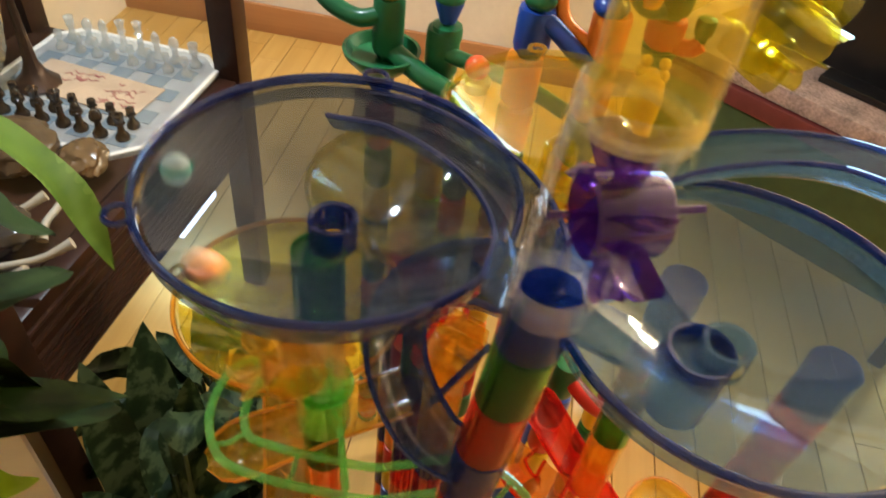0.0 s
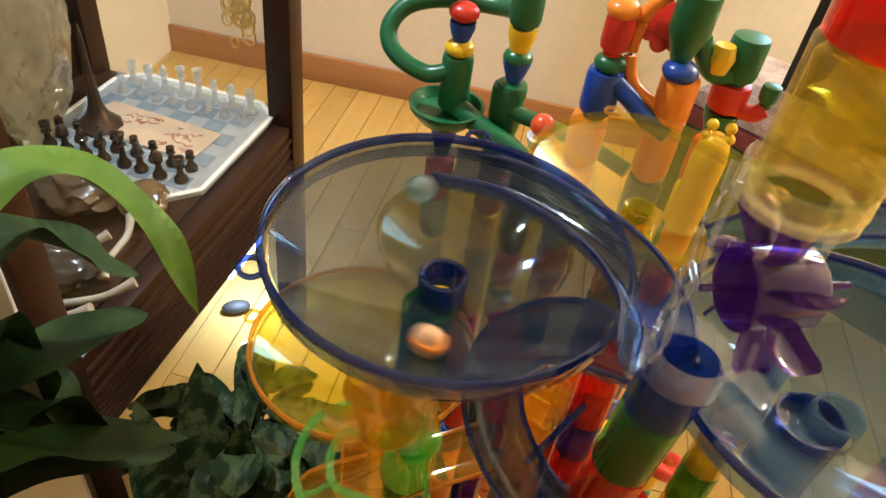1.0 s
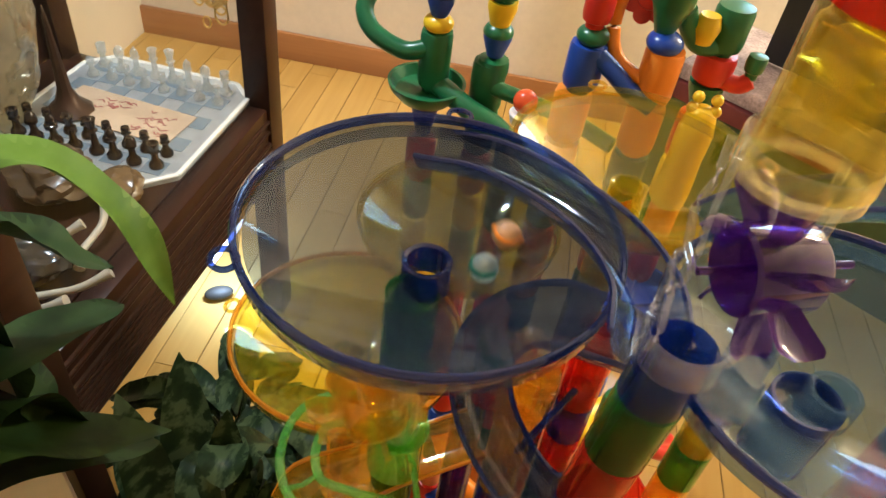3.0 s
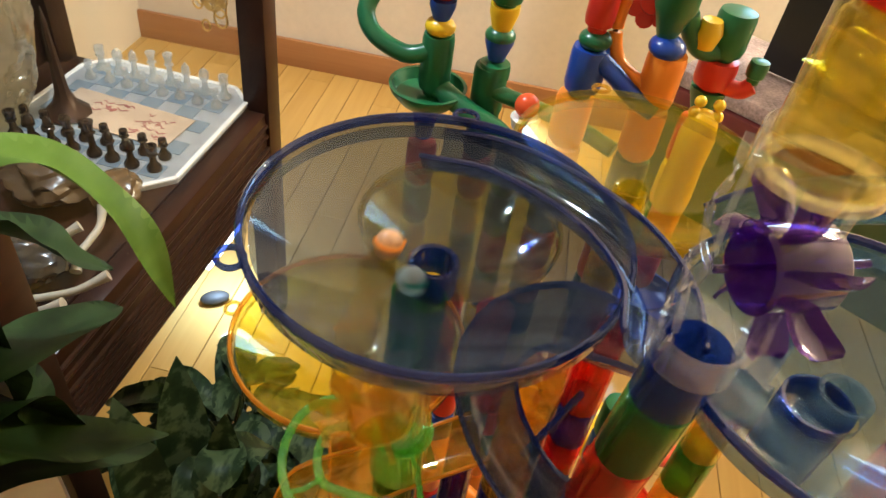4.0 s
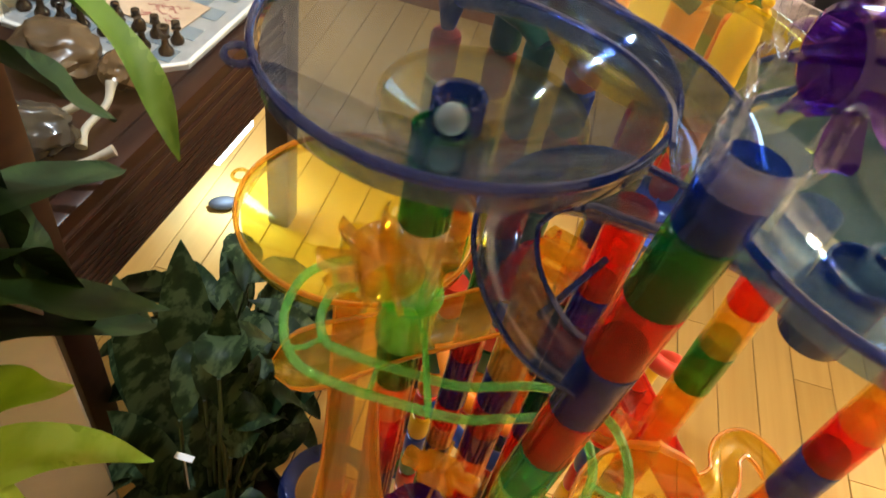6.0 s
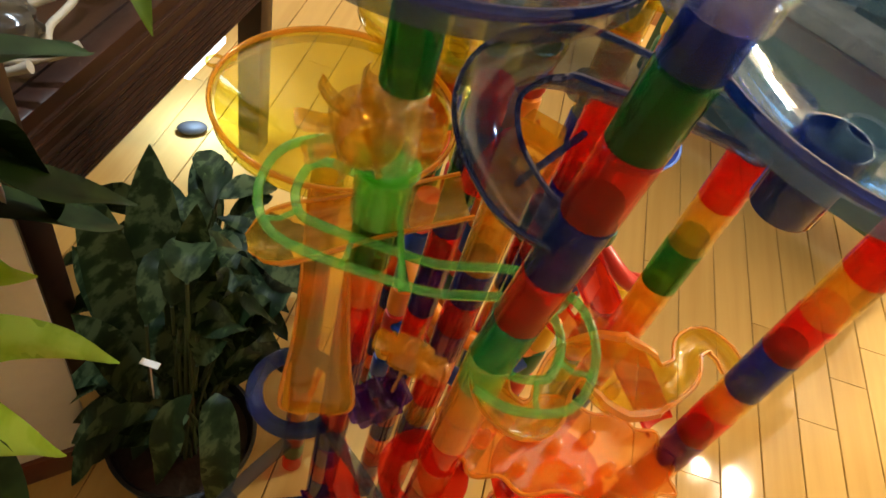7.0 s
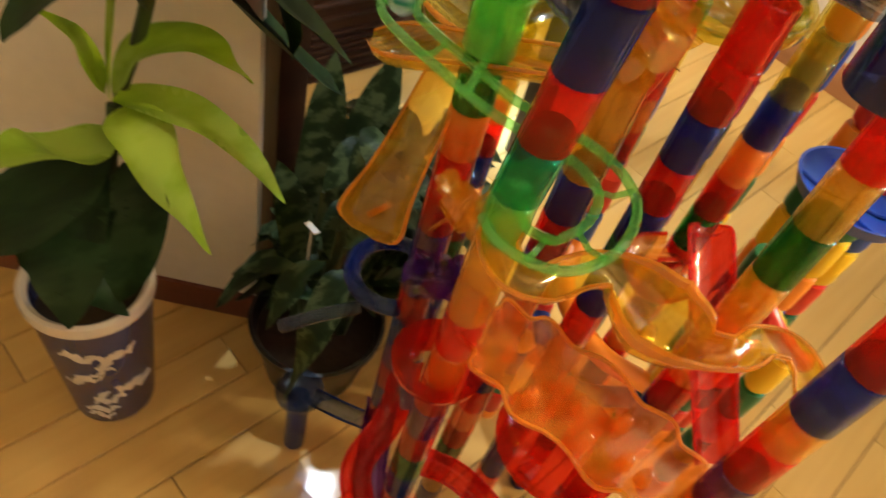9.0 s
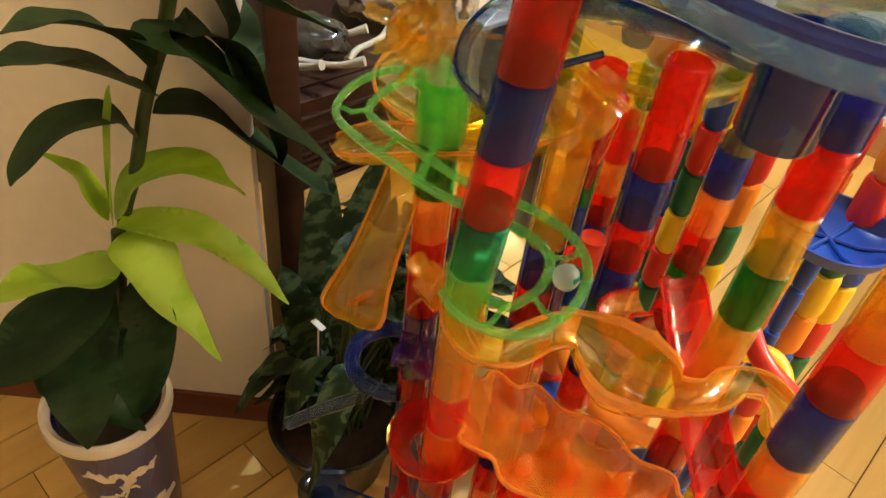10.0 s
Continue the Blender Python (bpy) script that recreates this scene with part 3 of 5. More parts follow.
def paddle(name, place, R, width, material, turn, tilt, label, blades=8):
    """A water wheel: a hub on an axle with curved scoops round it."""
    m = pose(*place, 0, tilt, turn)
    bm = lathe([(0.0, -width * 0.55), (R * 0.45, -width * 0.55), (R * 0.5, -width * 0.45), (R * 0.5, width * 0.45), (R * 0.45, width * 0.55), (0, width * 0.55)], n=24, m=m @ pose(0, 0, 0, 90, 0, 0))
    w = part(name, bm, material, run, label)
    for i in range(blades):
        a = 2 * math.pi * i / blades
        q = m @ pose(0, 0, 0, 0, math.degrees(a), 0)
        b2 = bmesh.new()
        rows = []
        for j in range(6):
            r = R * (0.45 + 0.55 * j / 5)
            h = 0.35 * R * math.sin(j / 5 * 1.6) * 0.4
            hw = width * (0.5 - 0.12 * (j / 5) ** 3)
            rows.append([b2.verts.new(q @ Vector((r, sgn * hw, h + o))) for sgn, o in ((-1, 0), (-0.5, -R * 0.06), (0.5, -R * 0.06), (1, 0), (0.5, -R * 0.06 + 0.0018), (-0.5, -R * 0.06 + 0.0018))])
        for a_, b_ in zip(rows, rows[1:]):
            for k in range(6):
                b2.faces.new((a_[k], a_[(k + 1) % 6], b_[(k + 1) % 6], b_[k]))
        b2.faces.new(rows[-1]), b2.faces.new(rows[0][::-1])
        part("blade", b2, material, w)
    return w




def flower_wheel(place, turn, tilt, material, label, size=1.0, petals=7, spin=12):
    """A drum hub on an axle with broad scooped petals round it."""
    m = pose(*place, 0, tilt, turn) @ Matrix.Scale(size, 4)
    q0 = m @ pose(0, 0, 0, 0, 90, 0)
    hub = part("flower_wheel", lathe([(0.0145, -0.011), (0.0165, -0.010), (0.0165, 0.015), (0.0150, 0.017), (0.0140, 0.016), (0.0148, 0.014), (0.0148, -0.009), (0.0145, -0.011)], n=36, m=q0), material, run, label)
    part("web", lathe([(0.003, 0.001), (0.0147, 0.001), (0.0147, 0.0028), (0.003, 0.0028)], n=28, closed=True, m=q0), material, hub)
    part("axle", lathe([(0, -0.024), (0.0016, -0.024), (0.0016, 0.036), (0, 0.036)], n=10, m=q0), material, hub)
    for i in range(petals):
        q = m @ pose(0, 0, 0, 360 * i / petals + spin, 0, 0)
        bm, rows = bmesh.new(), []
        for j in range(9):
            u = j / 8
            r, hw = 0.0155 + 0.0185 * u, 0.0088 * (0.72 + 0.5 * u - 0.22 * u * u) * (1.0 if u < 0.8 else (1 - ((u - 0.8) / 0.2) ** 2 * 0.35))
            lift = 0.0045 * u * u
            rows.append([bm.verts.new(q @ Vector((a * hw + 0.002, lift + 0.003 * a * a + o, r))) for a, o in ((-1, 0), (-0.5, 0), (0, 0), (0.5, 0), (1, 0), (0.5, -0.0014), (0, -0.0014), (-0.5, -0.0014))])
        for a_, b_ in zip(rows, rows[1:]):
            for k in range(8):
                bm.faces.new((a_[k], a_[(k + 1) % 8], b_[(k + 1) % 8], b_[k]))
        bm.faces.new(rows[-1]), bm.faces.new(rows[0][::-1])
        part("petal", bm, material, hub)
    return hub


flower_wheel((0.037, 0.012, 0.990), 20, 0, P_PURPLE, "purple flower-shaped wheel with scooped petals")
flower_wheel((-0.106, 0.060, 0.795), -62, 0, P_AMBER, "frosty amber flower-shaped wheel", 1.12, 9)
flower_wheel((-0.042, 0.030, 0.640), -100, 25, P_AMBER, "frosty amber flower-shaped wheel", 0.82, 11)
paddle("paddle_wheel", (-0.012, 0.112, 0.765), 0.028, 0.03, P_AMBER, 70, 0, "amber paddle wheel")
paddle("paddle_wheel", (0.165, 0.300, 0.945), 0.042, 0.05, P_YELLOW, 30, 10, "clear yellow paddle wheel", 10)
paddle("paddle_wheel", (-0.055, 0.04, 0.545), 0.026, 0.026, P_PURPLE, 40, 0, "purple paddle wheel")

# colourless bracket that carries the wheel on the main tower
RX, RY = MAIN[0] + LEAN_X * 0.249, MAIN[1] + LEAN_Y * 0.249
br = part("bracket", lathe([(0.0168, 0.940), (0.0168, 0.955), (0.0156, 0.956), (0.0150, 0.951), (0.0150, 0.940)], (RX, RY, 0), 36, True), P_CLEAR, run, "colourless bracket ring with zigzag side plates")
part("collar_ring", lathe([(0.0218, 1.024), (0.0218, 1.036), (0.0208, 1.037), (0.0204, 1.026), (0.0150, 1.0255), (0.0150, 1.024)], (0.036, 0.018, 0), 36, True), P_CLEAR, br)
for side in (-1, 1):
    base = Vector((RX + side * 0.0150, RY - 0.004, 0.950))
    top = Vector((0.036 + side * 0.0195, 0.018 + 0.004, 1.026))
    back = Vector((0, 0.016, 0))

    def on_plate(u, v):
        return base.lerp(top, u) + back * v

    outline = [(0.0, -0.2), (0.16, -0.5), (0.30, -0.1), (0.52, -0.55), (0.72, -0.2), (1.0, -0.1)]
    inner = [(1.0, 0.75), (0.80, 0.55), (0.62, 0.95), (0.50, 0.35), (0.36, 0.80), (0.30, 0.15), (0.20, 0.55), (0.06, 0.6)]
    for row, r in ((outline, 0.0016), (inner, 0.0017), ([(0.52, -0.55), (0.50, 0.35)], 0.0015), ([(0.30, -0.1), (0.30, 0.15)], 0.0015)):
        part("strut", sweep(smooth_path([on_plate(u, v) for u, v in row], 3), circle(r, 8)), P_CLEAR, br)

# ---- opaque marble run behind ----
LIFT = 0.115
run2 = thing("marble_run", "opaque green, blue, yellow and orange plastic marble run on the floor", "toy", (-0.034, 0.014, LIFT), turn=-4)


def block(x, y, z0, z1, material, r=0.0175, name="tower_block"):
    p = [(0, z0 - 0.002), (r * 0.62, z0 - 0.002), (r * 0.66, z0 + 0.004), (r * 0.92, z0 + 0.006), (r, z0 + 0.012), (r, z1 - 0.006), (r * 0.93, z1 - 0.001), (r * 0.6, z1), (0, z1)]
    return part(name, lathe(p, (x, y, 0), 28), material, run2)


def ballcap(x, y, z, material, r=0.0165, s=0.65):
    return part("cap", lathe([(0, -r * s)] + [(r * math.cos(a), r * s * math.sin(a)) for a in np.linspace(-1.4, 1.4, 11)] + [(0, r * s)], (x, y, z), 28), material, run2)


def opaque_chute(points, material, r=0.009, name="chute"):
    return part(name, sweep(smooth_path(points, 8), circle(r, 12)), material, run2)


G, Bl, Y, O, R = O_GREEN, O_BLUE, O_YELLOW, O_ORANGE, O_RED
# green spiral tower
block(-0.158, 0.50, 0.625, 0.695, G)
ballcap(-0.158, 0.50, 0.702, Y)
part("cone", lathe([(0, 0.705), (0.008, 0.708), (0.014, 0.725), (0.014, 0.732), (0, 0.732)], (-0.158, 0.5, 0), 24), Bl, run2)
ballcap(-0.158, 0.5, 0.742, R)
part("dish", lathe([(0, 0.612), (0.03, 0.614), (0.042, 0.628), (0.044, 0.635), (0.040, 0.635), (0.034, 0.624), (0, 0.622)], (-0.163, 0.495, 0), 40), G, run2)
part("cone", lathe([(0, 0.56), (0.008, 0.565), (0.016, 0.60), (0.02, 0.614), (0, 0.614)], (-0.163, 0.498, 0), 24), Bl, run2)
opaque_chute([(-0.158, 0.495, 0.678), (-0.19, 0.49, 0.668), (-0.228, 0.495, 0.68), (-0.243, 0.51, 0.70), (-0.23, 0.53, 0.722), (-0.19, 0.54, 0.735), (-0.13, 0.535, 0.742), (-0.095, 0.51, 0.752)], G, 0.010, "spiral_chute")
part("pink_top", lathe([(0, 0.752), (0.022, 0.755), (0.026, 0.765), (0.02, 0.775), (0.012, 0.772), (0, 0.770)], (-0.185, 0.515, 0), 9), O_PINK, run2)
z = 0.56
for mtl in (R, G, Y, Bl, G, R, G, Bl, Y, G, R, G):
    block(-0.163, 0.498, max(z - 0.06, -LIFT), z, mtl)
    z -= 0.06
# second green tower
for z0, z1, mtl in ((0.735, 0.78, G), (0.645, 0.672, G)):
    block(-0.095, 0.51, z0, z1, mtl)
part("cone", lathe([(0, 0.70), (0.009, 0.705), (0.0155, 0.728), (0.0155, 0.736), (0, 0.736)], (-0.095, 0.51, 0), 24), Y, run2)
part("cone", lathe([(0, 0.672), (0.009, 0.675), (0.0155, 0.695), (0.016, 0.700), (0, 0.701)], (-0.095, 0.51, 0), 24), Bl, run2)
ballcap(-0.095, 0.51, 0.702, G)
block(-0.098, 0.51, 0.605, 0.668, G, 0.019)
z = 0.61
for mtl in (G, R, Y, G, Bl, R, G, Y, Bl, R, G, R, G):
    block(-0.098, 0.51, max(z - 0.06, -LIFT), z, mtl)
    z -= 0.06
opaque_chute([(-0.15, 0.495, 0.634), (-0.11, 0.478, 0.622), (-0.075, 0.47, 0.612), (-0.05, 0.455, 0.60)], G, 0.012)
opaque_chute([(-0.09, 0.5, 0.642), (-0.05, 0.498, 0.636), (0.0, 0.49, 0.63), (0.05, 0.47, 0.622)], G, 0.009)
z = 0.60
for mtl in (G, Bl, R, G, Y, R, G, Bl, R, G, Y, R):
    block(-0.055, 0.462, max(z - 0.06, -LIFT), z, mtl, 0.016)
    z -= 0.06
part("ball_cup", lathe([(0, 0.628), (0.013, 0.63), (0.016, 0.642), (0.013, 0.644), (0, 0.640)], (-0.048, 0.461, 0), 24), O_WHITE, run2)
part("ball", lathe([(0, -0.013)] + [(0.013 * math.cos(a), 0.013 * math.sin(a)) for a in np.linspace(-1.5, 1.5, 13)] + [(0, 0.013)], (-0.049, 0.461, 0.656), 24), solid("red_orange_plastic", (0.85, 0.11, 0.035), 0.25, 0.06), run2, "red-orange ball")
# orange and blue towers
for x, y, top in ((-0.003, 0.475, 0.675), (0.072, 0.475, 0.738)):
    z = top
    for i, mtl in enumerate((O, O, Bl, R, O, G, Y, O, Bl, R, G, O, O, R, G)):
        if z <= -LIFT:
            break
        block(x, y, max(z - 0.06, -LIFT), z, mtl, 0.0195)
        z -= 0.06
block(0.0, 0.475, 0.676, 0.728, Bl, 0.019)
ballcap(0.001, 0.475, 0.735, G)
block(0.0, 0.475, 0.745, 0.785, R, 0.0145)
ballcap(0.0, 0.475, 0.79, O)
opaque_chute([(0.005, 0.47, 0.722), (0.028, 0.465, 0.708), (0.05, 0.462, 0.692), (0.075, 0.46, 0.681)], Bl, 0.0095)
ballcap(0.068, 0.472, 0.744, Bl, 0.018)
part("cone", lathe([(0, 0.748), (0.009, 0.752), (0.017, 0.775), (0.02, 0.782), (0.02, 0.82), (0, 0.82)], (0.064, 0.475, 0), 28), G, run2)
opaque_chute([(0.062, 0.47, 0.70), (0.03, 0.48, 0.715), (0.018, 0.49, 0.745), (0.022, 0.49, 0.785), (0.04, 0.49, 0.81)], O, 0.007)
bm = bmesh.new()
for i in range(7):
    a = 2 * math.pi * i / 7
    lathe([(0, -0.004), (0.008, -0.003), (0.009, 0.002), (0, 0.004)], n=14, bm=bm, m=pose(0.045, 0.5, 0.772, 60, 0, 0) @ Matrix.Translation((0.017 * math.cos(a), 0.017 * math.sin(a), 0)))
lathe([(0, -0.006), (0.012, -0.005), (0.012, 0.005), (0, 0.006)], n=18, bm=bm, m=pose(0.045, 0.5, 0.772, 60, 0, 0))
part("flower_wheel", bm, R, run2, "dark red flower-shaped wheel")
# red and green tower with side cups
block(0.128, 0.52, 0.69, 0.725, R, 0.02)
part("cone", lathe([(0, 0.655), (0.009, 0.66), (0.018, 0.685), (0.019, 0.692), (0, 0.692)], (0.128, 0.52, 0), 28), G, run2)
block(0.128, 0.52, 0.725, 0.775, G, 0.019)
opaque_chute([(0.128, 0.515, 0.735), (0.105, 0.505, 0.735), (0.09, 0.50, 0.75), (0.08, 0.495, 0.77)], G, 0.010)
opaque_chute([(0.135, 0.515, 0.70), (0.155, 0.51, 0.70), (0.165, 0.51, 0.708)], R, 0.009)
block(0.163, 0.51, 0.712, 0.735, G, 0.010)
part("crown", lathe([(0.0, 0.740), (0.010, 0.740), (0.014, 0.755), (0.010, 0.768), (0, 0.766)], (0.104, 0.5, 0), 10), Y, run2)
z = 0.655
for mtl in (R, Y, G, R, Bl, Y, R, G, Y, R, G, R, G):
    block(0.128, 0.52, max(z - 0.06, -LIFT), z, mtl)
    z -= 0.06
# toy figure post with four round ears
post = part("figure_post", lathe([(0, 0.58), (0.017, 0.58), (0.0185, 0.60), (0.017, 0.64), (0.0175, 0.648), (0.018, 0.67), (0.014, 0.69), (0.007, 0.697), (0, 0.698)], (0.122, 0.455, 0), 28), O_YELLOW, run2, "yellow post with a knobbed top")
for dx, dz in ((-0.011, 0.694), (0.011, 0.694), (-0.009, 0.706), (0.009, 0.706)):
    part("knob", lathe([(0, -0.006)] + [(0.006 * math.cos(a), 0.006 * math.sin(a)) for a in np.linspace(-1.4, 1.4, 7)] + [(0, 0.006)], (0.122 + dx, 0.455, dz), 14), O_YELLOW, post)
z = 0.58
for mtl in (O, R, G, Y, O, Bl, R, O, G, R, Y, O):
    block(0.122, 0.455, max(z - 0.06, -LIFT), z, mtl, 0.016)
    z -= 0.06
# lower crowd of opaque pieces seen between the clear tubes
for x, y, top, order in ((0.115, 0.27, 0.465, (G, Bl, R, Y, G, R, Bl, Y, R, G, Bl)), (0.175, 0.33, 0.34, (Y, G, R, G, Bl, R, Y, R, G)), (-0.06, 0.29, 0.40, (R, Bl, G, O, R, Y, Bl, G, R, O))):
    z = top
    for mtl in order:
        if z > -LIFT:
            block(x, y, max(z - 0.055, -LIFT), z, mtl, 0.015)
        z -= 0.055
opaque_chute([(0.115, 0.27, 0.445), (0.15, 0.25, 0.43), (0.185, 0.27, 0.40), (0.19, 0.31, 0.37), (0.175, 0.33, 0.345)], R, 0.009)
opaque_chute([(0.115, 0.27, 0.36), (0.10, 0.32, 0.35), (0.14, 0.36, 0.34), (0.175, 0.33, 0.32)], Y, 0.012)
opaque_chute([(-0.06, 0.29, 0.30), (-0.02, 0.24, 0.28), (0.05, 0.23, 0.26), (0.115, 0.27, 0.24)], O, 0.012)
opaque_chute([(0.115, 0.27, 0.22), (0.06, 0.22, 0.2), (0.0, 0.24, 0.18), (-0.06, 0.29, 0.16)], Bl, 0.012)

# shallow blue catch dish with raised ribs on a post of its own
o = run2.matrix_world.inverted() @ Vector((0.109, 0.406, 0.578))
dish = part("catch_dish", lathe([(0, 0.004), (0.030, 0.004), (0.050, 0.012), (0.056, 0.022), (0.059, 0.022), (0.053, 0.008), (0.034, 0), (0, 0)], o, 48), O_BLUE, run2, "round blue dish with raised ribs")
for i in range(3):
    a = i * math.pi / 3 + 0.4
    d = Vector((math.cos(a), math.sin(a), 0))
    part("rib", sweep([o - d * 0.05 + Vector((0, 0, 0.013)), o - d * 0.028 + Vector((0, 0, 0.006)), o + d * 0.028 + Vector((0, 0, 0.006)), o + d * 0.05 + Vector((0, 0, 0.013))], circle(0.002, 6)), O_BLUE, dish)
for i in range(9):
    block(o.x, o.y, max(o.z - 0.062 * (i + 1), -LIFT), o.z - 0.062 * i, Bl, 0.0085)

# ---- display cabinet ----
CAB_Z = 0.184
CAB = pose(-0.491, 0.193, CAB_Z, 0, 0, -3.5)
cab = thing("display_cabinet", "dark-stained wooden display cabinet with glass sides, lit from inside", "cabinet", (-0.491, 0.193, CAB_Z), turn=-3.5)
CW, CD, CH = 0.63, 0.42, 1.62
for x in (-0.045, -CD):
    for y in (0.0, CW - 0.045):
        part("post", boxes(((x, y, -CAB_Z), (x + 0.045, y + 0.045, CH)), bevel=0.004), DARK, cab)
for x in (-0.04, -CD + 0.006):
    part("rail", boxes(((x, 0.045, 0.17), (x + 0.034, CW - 0.045, 0.312)), bevel=0.003), DARK, cab)
for y in (0.006, CW - 0.04):
    part("rail", boxes(((-CD + 0.045, y, 0.17), (-0.045, y + 0.034, 0.312)), bevel=0.003), DARK, cab)
for i in range(7):
    z = 0.178 + i * 0.011
    part("reed", sweep([Vector((-0.006, 0.045, z)), Vector((-0.006, CW - 0.045, z))], circle(0.0052, 8)), DARK, cab)
for z in (0.268, 0.288):
    part("moulding", sweep([Vector((-0.006, 0.045, z)), Vector((-0.006, CW - 0.045, z))], circle(0.004, 8)), DARK, cab)
part("deck", boxes(((-CD + 0.04, 0.04, 0.300), (-0.036, CW - 0.04, 0.316))), DARK, cab)
part("top", boxes(((-CD - 0.01, -0.01, CH), (0.01, CW + 0.01, CH + 0.04)), bevel=0.005), DARK, cab)
part("front_pane", boxes(((-0.028, 0.045, 0.312), (-0.024, CW - 0.045, CH))), P_GLASS, cab, "clear glass front").visible_shadow = False
part("side_pane", boxes(((-CD + 0.045, 0.02, 0.312), (-0.045, 0.024, CH))), P_GLASS, cab).visible_shadow = False
part("side_pane", boxes(((-CD + 0.045, CW - 0.028, 0.312), (-0.045, CW - 0.024, CH))), P_GLASS, cab).visible_shadow = False
part("back_panel", boxes(((-CD + 0.01, 0.045, 0.312), (-CD + 0.018, CW - 0.045, CH))), DARK, cab)
# glowing strip added under the rail as a source for the floor patch
part("added_glow_strip", boxes(((-0.03, 0.36, 0.158), (-0.004, 0.47, 0.1695)), bevel=0.002), glow("added_strip_glow", (0.8, 0.9, 1.0), 8.0), cab, "small cool white glow strip added under the rail")
part("lamp_cover", boxes(((-0.25, 0.1, CH - 0.03), (-0.15, CW - 0.1, CH - 0.002)), bevel=0.004), glow("cabinet_lamp_glow", (0.8, 0.9, 1.0), 1.5), cab, "cool white lamp strip")


def in_cab(x, y, z, turn=0):
    return CAB @ pose(x, y, z, 0, 0, turn)


FROST = clear_plastic("frosted_board_glass", (0.88, 0.92, 0.95), 0.7, 0.12, tint=(0.8, 0.88, 0.92))
FROST2 = clear_plastic("tinted_square_glass", (0.45, 0.54, 0.60), 0.6, 0.05, tint=(0.6, 0.7, 0.76))
PIECE_CLEAR = clear_plastic("chess_glass", (0.93, 0.96, 0.98), 0.28, 0.02, tint=(0.85, 0.90, 0.92), gloss=(0.2, 0.95))
PIECE_DARK = solid("smoked_chess_glass", (0.03, 0.018, 0.012), 0.12, 0.2)
PAPER = solid("printed_parchment", (0.52, 0.38, 0.26), 0.8, 0.25, 25)
INK = solid("dark_red_ink", (0.30, 0.08, 0.07), 0.8, 0.3, 60)
BONE = solid("bleached_bone", (0.46, 0.41, 0.32), 0.6, 0.2, 40)
GOLD = solid("brass_filigree", (0.75, 0.50, 0.16), 0.35, 0.2, 40, 0.7)
SHELL = solid("grey_brown_shell", (0.055, 0.045, 0.035), 0.15, 0.5, 35)
BRONZE = solid("dark_bronze", (0.055, 0.028, 0.018), 0.4, 0.3, 40, 0.5)

# glass chessboard with cut corners
board = thing("chessboard", "square frosted glass chessboard with cut corners", "game board")
board.matrix_world = in_cab(-0.185, 0.475, 0.316)
H, C = 0.148, 0.035
bm = bmesh.new()
outline = [(-H, -H + C), (-H + C, -H), (H - C, -H), (H, -H + C), (H, H - C), (H - C, H), (-H + C, H), (-H, H - C)]
lo_ = [bm.verts.new((x, y, 0)) for x, y in outline]
hi_ = [bm.verts.new((x, y, 0.008)) for x, y in outline]
bm.faces.new(lo_[::-1]), bm.faces.new(hi_)
for i in range(8):
    bm.faces.new((lo_[i], lo_[(i + 1) % 8], hi_[(i + 1) % 8], hi_[i]))
part("plate", bm, FROST, board, smooth=False)
# frosted border band; the brightness of its lit edge is painted in white
for k in range(8):
    a_, c_ = Vector((*outline[k], 0.0085)) * 0.985, Vector((*outline[(k + 1) % 8], 0.0085)) * 0.985
    a_.z = c_.z = 0.0085
    part("border", sweep([a_, c_], [(-0.004, -0.001), (0.004, -0.001), (0.003, 0.001), (-0.003, 0.001)]), O_WHITE, board, "frosted border, whitened for its lit edge")
for i in range(8):
    for j in range(8):
        if (i + j) % 2:
            x, y = -0.124 + i * 0.031, -0.124 + j * 0.031
            part("square", boxes(((x, y, 0.0075), (x + 0.031, y + 0.031, 0.0092))), FROST2, board, smooth=False)


def chessman(kind, material, label):
    h = {"pawn": 0.034, "rook": 0.040, "knight": 0.043, "bishop": 0.048, "queen": 0.054, "king": 0.058}[kind]
    r = 0.0095 if kind == "pawn" else 0.0105
    p = [(0, 0), (r, 0), (r, 0.004), (r * 0.85, 0.007), (r * 0.5, 0.012), (r * 0.4, h * 0.55), (r * 0.75, h * 0.62), (r * 0.45, h * 0.66)]
    if kind == "pawn":
        p += [(r * 0.68, h * 0.78), (r * 0.6, h * 0.92), (0, h)]
    elif kind == "rook":
        p += [(r * 0.7, h * 0.75), (r * 0.78, h), (r * 0.5, h), (r * 0.5, h * 0.93), (0, h * 0.93)]
    elif kind == "knight":
        p += [(r * 0.8, h * 0.72), (r * 0.7, h * 0.9), (r * 0.35, h), (0, h)]
    elif kind == "bishop":
        p += [(r * 0.65, h * 0.75), (r * 0.5, h * 0.88), (r * 0.12, h * 0.97), (r * 0.15, h), (0, h)]
    else:
        p += [(r * 0.6, h * 0.8), (r * 0.8, h * 0.94), (r * 0.4, h * 0.95), (r * 0.2, h), (0, h)]
    ob = part("chess_" + kind, lathe(p, n=20), material)
    return tagged(ob, label, "chess piece", "chess pieces on the board")


